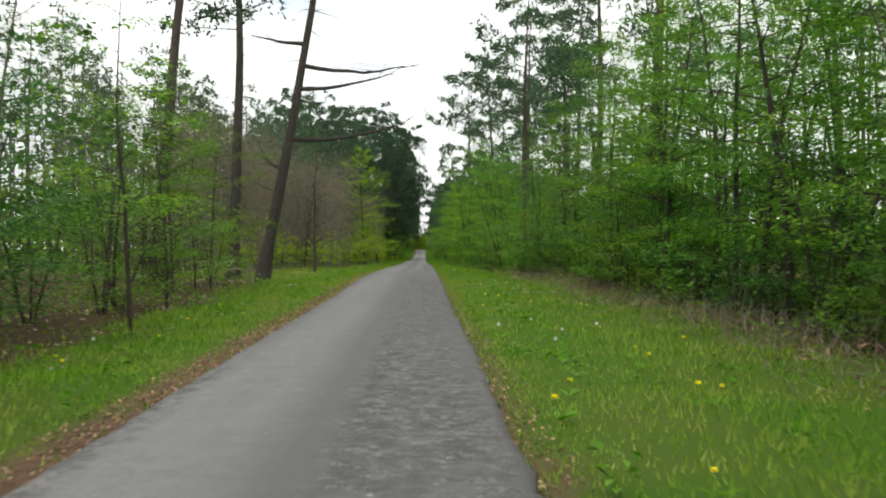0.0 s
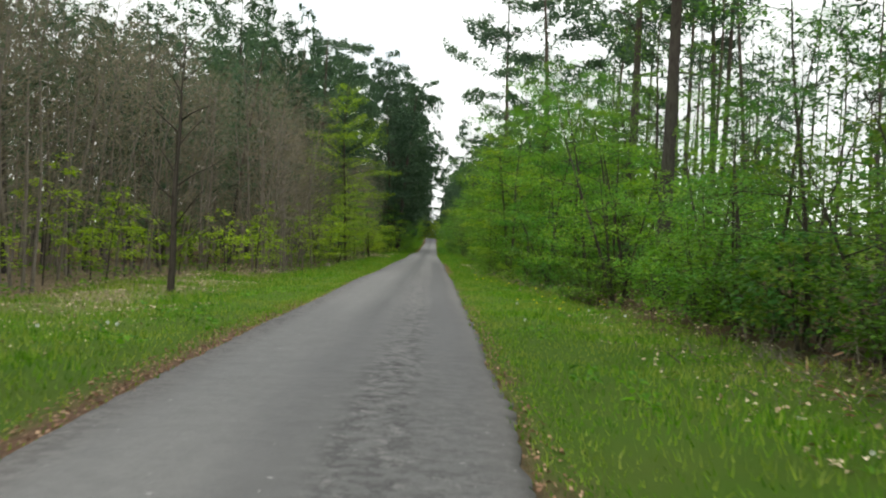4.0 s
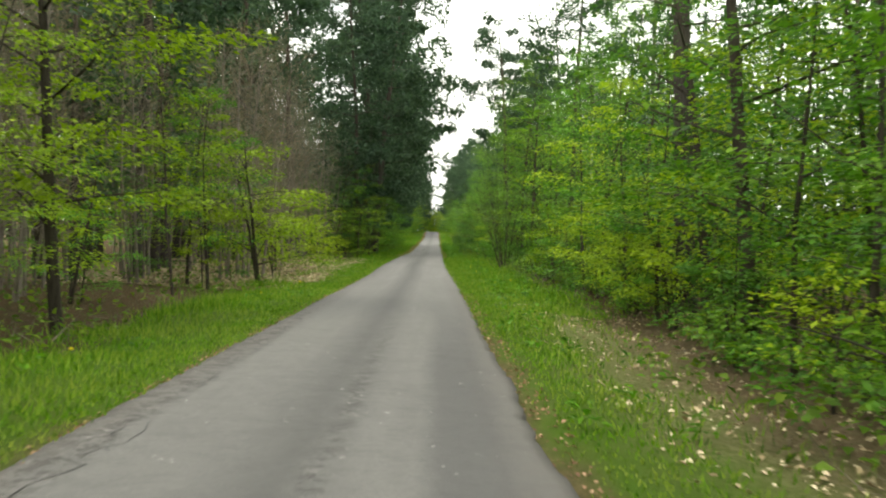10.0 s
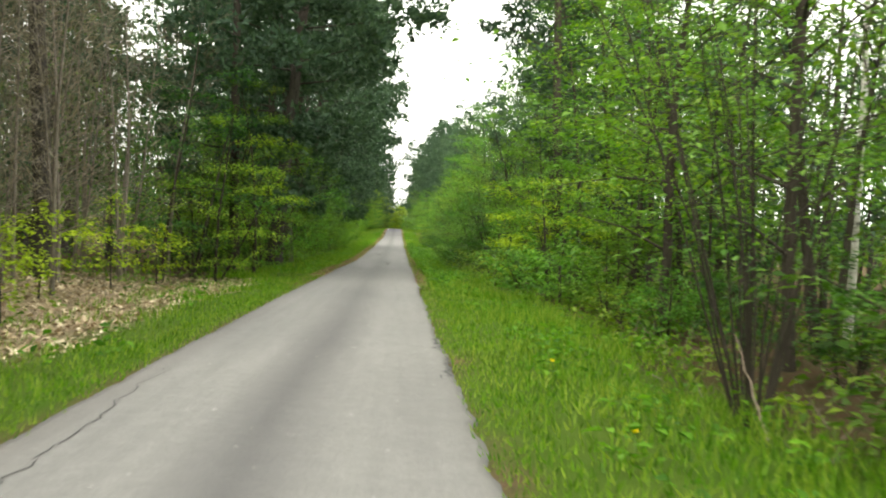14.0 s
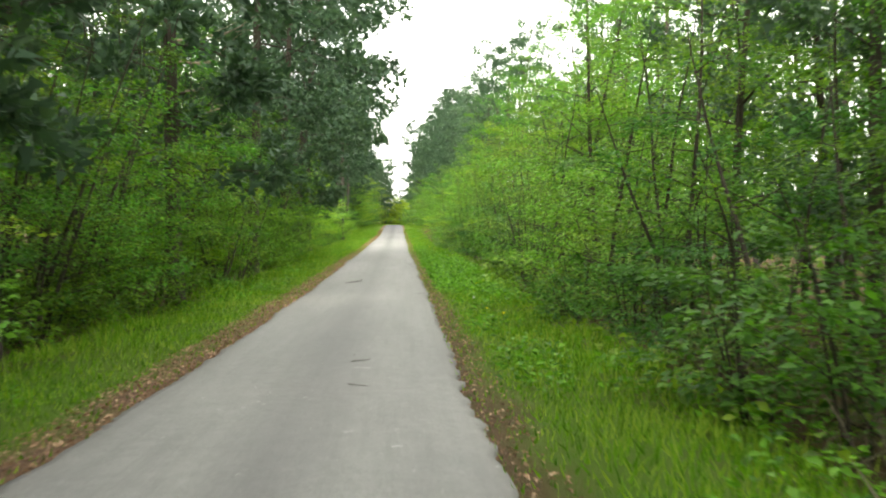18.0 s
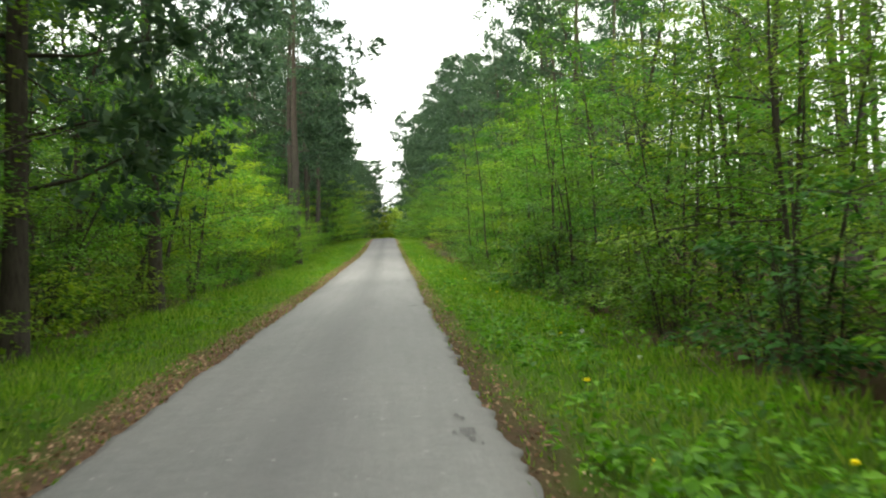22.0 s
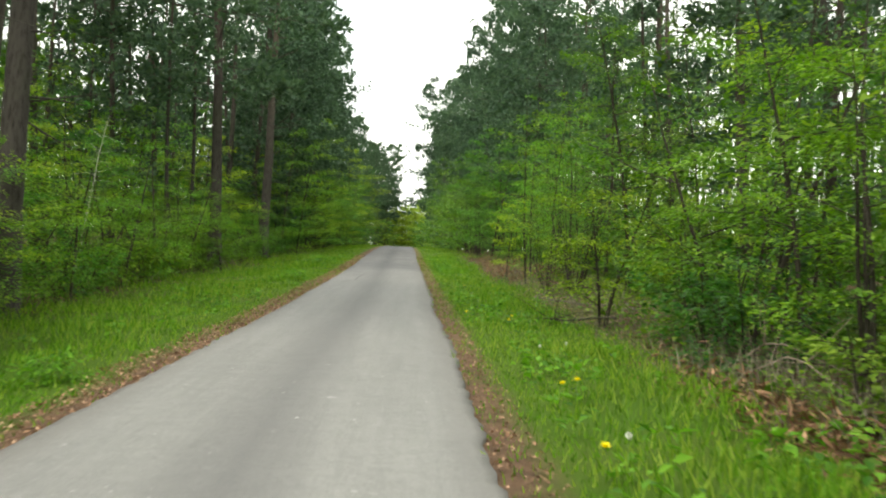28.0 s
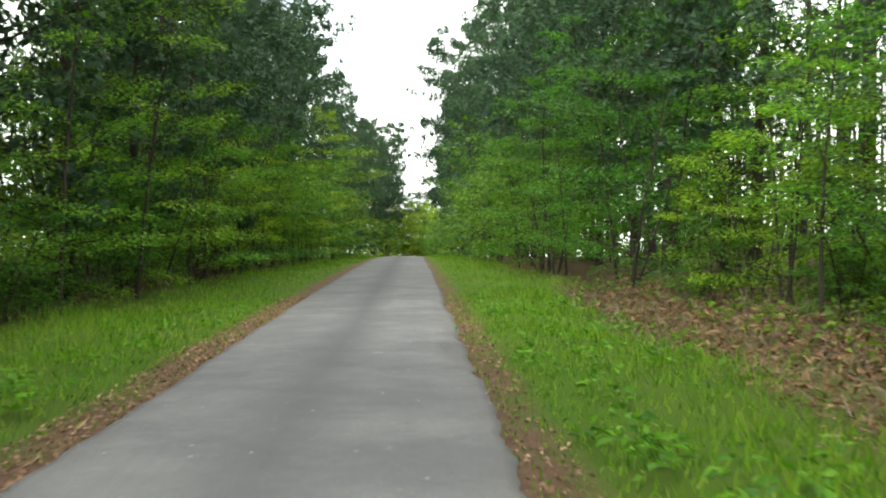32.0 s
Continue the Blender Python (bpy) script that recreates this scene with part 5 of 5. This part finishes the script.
build_litter("leaf_litter", "pale dry oak leaves lying on the forest floor", LITTER_PALE, [(xa, sa, 0.06, 0.17), (xb, sb, 0.04, 0.1), (xc, sc, 0.05, 0.13), (xd, sd, 0.05, 0.12), (xe, se, 0.05, 0.12)])
areas = []
for side, s0, s1, n, near, far in ((L_, -8, 60, 5000, -0.05, 0.55), (L_, 165, 345, 22000, -0.05, 0.6), (R_, -8, 60, 2200, -0.03, 0.3), (L_, 55, 135, 2200, -0.1, 0.12), (R_, 80, 125, 1100, -0.03, 0.3), (R_, 165, 345, 6000, -0.03, 0.4), (R_, 292, 345, 9000, 2.8, 6.2), (R_, 0, 50, 2500, 3.6, 6.5), (L_, 250, 345, 4000, 3.2, 6)):
    areas.append((*scatter(int(n * 1.3), s0, s1, side, near, far), 0.02, 0.06))
build_litter("needle_litter", "brown fallen leaves and needles along the asphalt's edge", LITTER_BROWN, areas)


def dandelion(seed, white):
    def build(root):
        r = np.random.RandomState(seed)
        stalk, head = Soup(), Soup()
        top = np.array([r.normal(0, 0.02), r.normal(0, 0.02), r.uniform(0.16, 0.24)])
        stalk.tube(np.array([[0, 0, 0], top * [0.3, 0.3, 0.5], top]), [0.004, 0.0035, 0.003], 4)
        n = 34
        a = np.linspace(0, 6.28 * 3, n)
        if white:
            d = r.normal(0, 1, (60, 3))
            d /= np.linalg.norm(d, axis=1)[:, None]
            head.leaves(np.tile(top, (60, 1)), d, r.normal(0, 1, (60, 3)), 0.028, 0.014, 0, True)
        else:
            d = np.stack([np.cos(a), np.sin(a), np.linspace(0.15, 1.6, n)], -1)
            head.leaves(np.tile(top, (n, 1)), d, np.tile([0, 0, 1.0], (n, 1)), 0.034, 0.014, 0.1)
        part("stalk", stalk.mesh("stalk", STALK), root)
        part("flower", head.mesh("flower", FLUFF if white else PETAL), root)
        leaf = Soup()
        a = r.uniform(0, 6.28, 7)
        leaf.leaves(np.zeros((7, 3)) + [0, 0, 0.02], np.stack([np.cos(a), np.sin(a), np.full(7, 0.4)], -1), np.tile([0, 0, 1.0], (7, 1)), 0.16, 0.04)
        part("leaves", leaf.mesh("leaves", LEAF_WEED), root)

    return build


FLOWER = Kind("dandelion", dandelion(1, False), "yellow dandelion in bloom in the grass", "dandelion", "dandelions in the verge")
CLOCK = Kind("dandelion", dandelion(2, True), "white dandelion seed head in the grass", "dandelion", "dandelions in the verge")
for x, s in ((2.0, 6.0), (3.5, 7.4), (2.9, 72.0), (3.5, 72.1), (2.7, 73.6), (3.4, 132.9), (3.1, 261.0), (3.2, 252.1), (3.2, 251.2), (2.4, 290.2), (2.3, 287.0), (2.9, 209.6)):
    FLOWER.place(x, s, rnd.uniform(0, 360), 1.35, sink=0.0)
for s0, s1, n, side, near, far in ((2, 30, 16, R_, 0.4, 3.6), (56, 80, 22, R_, 0.7, 3.8), (128, 150, 4, R_, 0.8, 2.5), (185, 262, 12, R_, 0.7, 2.4), (262, 322, 16, R_, 0.5, 2.6), (3, 30, 10, L_, 0.7, 2.6), (100, 130, 3, L_, 0.6, 2.4)):
    xs_, ss_ = scatter(n, s0, s1, side, near, far)
    for x, s in zip(xs_, ss_):
        FLOWER.place(float(x), float(s), rnd.uniform(0, 360), rnd.uniform(0.9, 1.4), sink=0.0)
for s0, s1, n, side, near, far in ((2, 80, 22, R_, 0.4, 4.0), (2, 60, 14, L_, 0.8, 3.0), (185, 320, 10, R_, 0.8, 2.6)):
    xs_, ss_ = scatter(n, s0, s1, side, near, far)
    for x, s in zip(xs_, ss_):
        CLOCK.place(float(x), float(s), rnd.uniform(0, 360), rnd.uniform(0.8, 1.2), sink=0.0)

# ---- deadwood ----


def fallen(label, seed, points, radius, twigs=6, mat=None):
    """A fallen branch along the given points (x, s, height over the ground), with twigs."""
    r = np.random.RandomState(seed)
    p = np.array([(x, s, float(z_ground(x, s)) + h) for x, s, h in points])
    t = np.linspace(0, 1, 10)
    k = np.linspace(0, 1, len(p))
    line = np.stack([np.interp(t, k, p[:, i]) for i in range(3)], -1) + r.normal(0, radius * 0.6, (10, 3))
    wood = Soup()
    wood.tube(line, np.linspace(radius, radius * 0.3, 10), 6)
    for i in range(twigs):
        j = r.randint(2, 9)
        twig = wobbly(r, line[j], r.normal(0, 1, 3) * [1, 1, 0.6] + [0, 0, 0.3], r.uniform(0.4, 1.1), 5, 0.15)
        wood.tube(twig, np.linspace(radius * 0.35, 0.003, 5), 4, True)
    tagged(new("fallen_branch", smooth(wood.mesh("fallen_branch", mat or DEADWOOD))), label, "branch", "fallen branches")


fallen("bent grey dead branch lying by two old pines", 1, [(-8.6, 43, 0.05), (-7.4, 43.6, 0.5), (-6.2, 44, 0.45), (-5.2, 44.4, 0.03)], 0.06)
for k in range(12):
    a_, b_ = rnd.uniform(4.6, 6.8), rnd.uniform(136, 143)
    dx, ds = rnd.uniform(-1.7, -0.6), rnd.uniform(-2.4, 2.4)
    fallen("fallen brown branch in a brushwood heap beside the verge", 10 + k, [(a_ - dx * 0.6, b_ - ds * 0.5, rnd.uniform(0.2, 0.8)), (a_, b_, rnd.uniform(0.2, 0.45)), (a_ + dx, b_ + ds, 0.05)], rnd.uniform(0.015, 0.04), 12, BARK_GREY)
fallen("leaning pale dead stick among bushes", 31, [(-5.6, 212.6, 0.03), (-4.6, 213.2, 1.0), (-3.9, 213.6, 1.9)], 0.035, 4)
fallen("pale dead branch lying in the verge", 32, [(-7.4, 213.2, 0.1), (-5.6, 213.7, 0.12), (-4.4, 214, 0.08)], 0.045, 4)
fallen("dry brown branch under bushes by the verge", 33, [(4.8, 300, 0.35), (3.9, 301, 0.2), (3.6, 302.5, 0.05)], 0.025, 8, BARK_YOUNG)
fallen("dead branch on the brown forest floor", 34, [(6.5, 306, 0.1), (5.2, 308, 0.15), (4.4, 311, 0.05)], 0.035, 6, BARK_GREY)
fallen("grey fallen branch under fresh beeches", 35, [(5.6, 100.6, 0.1), (4.8, 100.2, 0.12), (4.1, 100.5, 0.05)], 0.03, 4)
fallen("thin pale dead stick leaning in the grass", 36, [(3.95, 146.3, 0.0), (3.9, 146.6, 0.4), (3.84, 147.0, 0.85)], 0.014, 0)
fallen("arched pale dead bramble stem by the verge", 37, [(5.4, 290.0, 0.1), (4.9, 291.0, 0.6), (4.3, 291.6, 0.25)], 0.014, 5)
fallen("arched pale dead bramble stem by the verge", 38, [(4.4, 293.0, 0.05), (5.0, 292.0, 0.7), (5.8, 291.4, 0.3)], 0.012, 5)


def build_stump():
    s_ = Soup()
    s_.tube(np.array([[0, 0, -0.05], [0.01, 0, 0.16], [0.02, 0.01, 0.36], [0.02, 0.01, 0.37]]), [0.14, 0.11, 0.105, 0.01], 10)
    ob = tagged(new("tree_stump", s_.mesh("tree_stump", BARK_GREY)), "grey weathered stump in pale grass", "stump")
    ob.matrix_basis = pose(-4.3, 90.7, float(z_ground(-4.3, 90.7)))


build_stump()

# ---- marks on the asphalt ----


def z_top(x, s):
    u = (x - float(x_left(s))) / float(x_right(s) - x_left(s))
    crown = np.interp(u, [0, 0.03, 0.12, 0.3, 0.5, 0.7, 0.88, 0.97, 1], [-0.02, -0.004, 0, 0.012, 0.016, 0.012, 0, -0.004, -0.02])
    return float(z_road(s)) + float(np.interp(s, _cs, _cv)) * x + float(crown)


def crack(points, width, seed, mat=TAR, lift=0.005, name="crack", wander=0.05):
    """A wandering dark line on the asphalt."""
    r = np.random.RandomState(seed)
    pts = np.array(points, float)
    seg = np.linalg.norm(np.diff(pts, axis=0), axis=1).sum()
    n = max(6, int(seg / 0.12))
    k = np.linspace(0, 1, len(pts))
    t = np.linspace(0, 1, n)
    c = np.stack([np.interp(t, k, pts[:, 0]), np.interp(t, k, pts[:, 1])], -1)
    c += r.normal(0, wander * 0.4, c.shape) + np.cumsum(r.normal(0, wander * 0.12, c.shape), 0) * np.sin(np.pi * t)[:, None]
    d = np.gradient(c, axis=0)
    d /= np.linalg.norm(d, axis=1)[:, None] + 1e-9
    w = width * r.uniform(0.35, 1.2, n) * np.clip(np.minimum(t, 1 - t) * 10, 0.15, 1)
    side = np.stack([-d[:, 1], d[:, 0]], -1) * w[:, None] / 2
    v = []
    for q in (c + side, c - side):
        v.append(np.array([(x, s, z_top(x, s) + lift) for x, s in q]))
    v = np.stack(v, 1).reshape(-1, 3)
    part(name, mesh_of(name, v, grid_faces(n, 2), mat), road)


def blotch(x, s, rx, ry, seed, mat=WORN, name="broken_patch", lift=0.006):
    """A place where the asphalt has broken away: some ragged dark bits."""
    r = np.random.RandomState(seed)
    v, f = [], []
    for b_ in range(7):
        k = 1.0 if b_ == 0 else r.uniform(0.15, 0.45)
        cx, cs = (x, s) if b_ == 0 else (x + r.normal(0, rx * 1.1), s + r.normal(0, ry * 1.1))
        n = 22
        a = np.linspace(0, 2 * np.pi, n, endpoint=False)
        q = k * 0.7 * np.clip(1 + np.cumsum(r.normal(0, 0.16, n)) * np.sin(a / 2) + r.normal(0, 0.2, n), 0.25, 1.7)
        o = len(v)
        v.append((cx, cs, z_top(cx, cs) + lift))
        for ai, qi in zip(a, q):
            px, ps = min(cx + math.cos(ai) * rx * qi, float(x_right(s)) - 0.02), cs + math.sin(ai) * ry * qi
            v.append((px, ps, z_top(px, ps) + lift))
        f += [(o, o + i + 1, o + (i + 1) % n + 1) for i in range(n)]
        lift += 0.0007
    part(name, mesh_of(name, v, f, mat), road)


crack([(-1.36, 181.9), (-0.3, 181.5), (0.6, 181.6), (1.33, 181.4)], 0.11, 1, wander=0.03)
crack([(-1.1, 312.7), (-0.85, 313.5), (-0.6, 314.2)], 0.05, 2, wander=0.03)
crack([(-0.6, 314.2), (-0.62, 316.0), (-0.58, 317.5), (-0.5, 319.3)], 0.055, 3, wander=0.02)
crack([(-0.85, 317.6), (-0.75, 318.2), (-0.6, 318.8), (-0.45, 320.0)], 0.05, 4)
crack([(-1.5, 132), (-1.45, 134.2), (-1.38, 136.0), (-1.42, 138.5), (-1.3, 141.6), (-1.25, 144.0), (-1.35, 148)], 0.014, 5, wander=0.08)
crack([(-1.38, 136.0), (-1.3, 134.6), (-1.35, 133.2)], 0.02, 6, wander=0.08)
for k_, (s0_, s1_) in enumerate(((87, 90), (91, 95.5), (96.5, 99), (100.5, 104), (105.5, 107), (108.5, 113))):
    crack([(-1.4 + 0.06 * (k_ % 3), s0_), (-1.32, (s0_ + s1_) / 2), (-1.42 + 0.05 * (k_ % 2), s1_)], 0.016, 70 + k_, wander=0.12)
    crack([(-1.36, (s0_ + s1_) / 2), (-1.22, (s0_ + s1_) / 2 + 0.5), (-1.16, s1_)], 0.01, 80 + k_, wander=0.1)
crack([(1.3, 147.5), (1.34, 149.5), (1.3, 152)], 0.05, 8, wander=0.08)
for x, s, rx, ry, k in ((1.15, 247.7, 0.09, 0.35, 1), (1.34, 226.0, 0.12, 0.6, 2), (1.34, 223.2, 0.14, 0.5, 3), (1.3, 206.4, 0.1, 0.4, 4), (1.32, 263.5, 0.1, 0.5, 5), (1.3, 265.2, 0.07, 0.3, 6), (1.32, 136.5, 0.1, 0.25, 7), (1.1, 229.4, 0.06, 0.2, 8), (-0.6, 266, 0.05, 0.08, 9), (1.3, 334, 0.1, 0.6, 10), (1.25, 224.6, 0.12, 0.7, 11), (1.2, 232.7, 0.08, 0.35, 12)):
    blotch(x, s, rx, ry, k)
# twigs that lie on the asphalt
for x, s, a, ln in ((-0.69, 211.2, 20, 0.5), (-0.5, 211.4, 60, 0.35), (-0.6, 211.0, 5, 0.4), (0.25, 192.5, 40, 0.3), (0.3, 190.6, -30, 0.35), (0.25, 193.2, 80, 0.25)):
    r_ = np.random.RandomState(int(s * 10))
    t_ = Soup()
    t_.tube(wobbly(r_, (0, 0, 0.006), (1, 0, 0.02), ln, 5, 0.12), np.linspace(0.006, 0.003, 5), 4)
    ob = tagged(new("twig", t_.mesh("twig", BARK_YOUNG)), "thin dry twig lying on the asphalt", "twig", "twigs on the lane")
    ob.matrix_basis = pose(x, s, z_top(x, s), 0, 0, a)
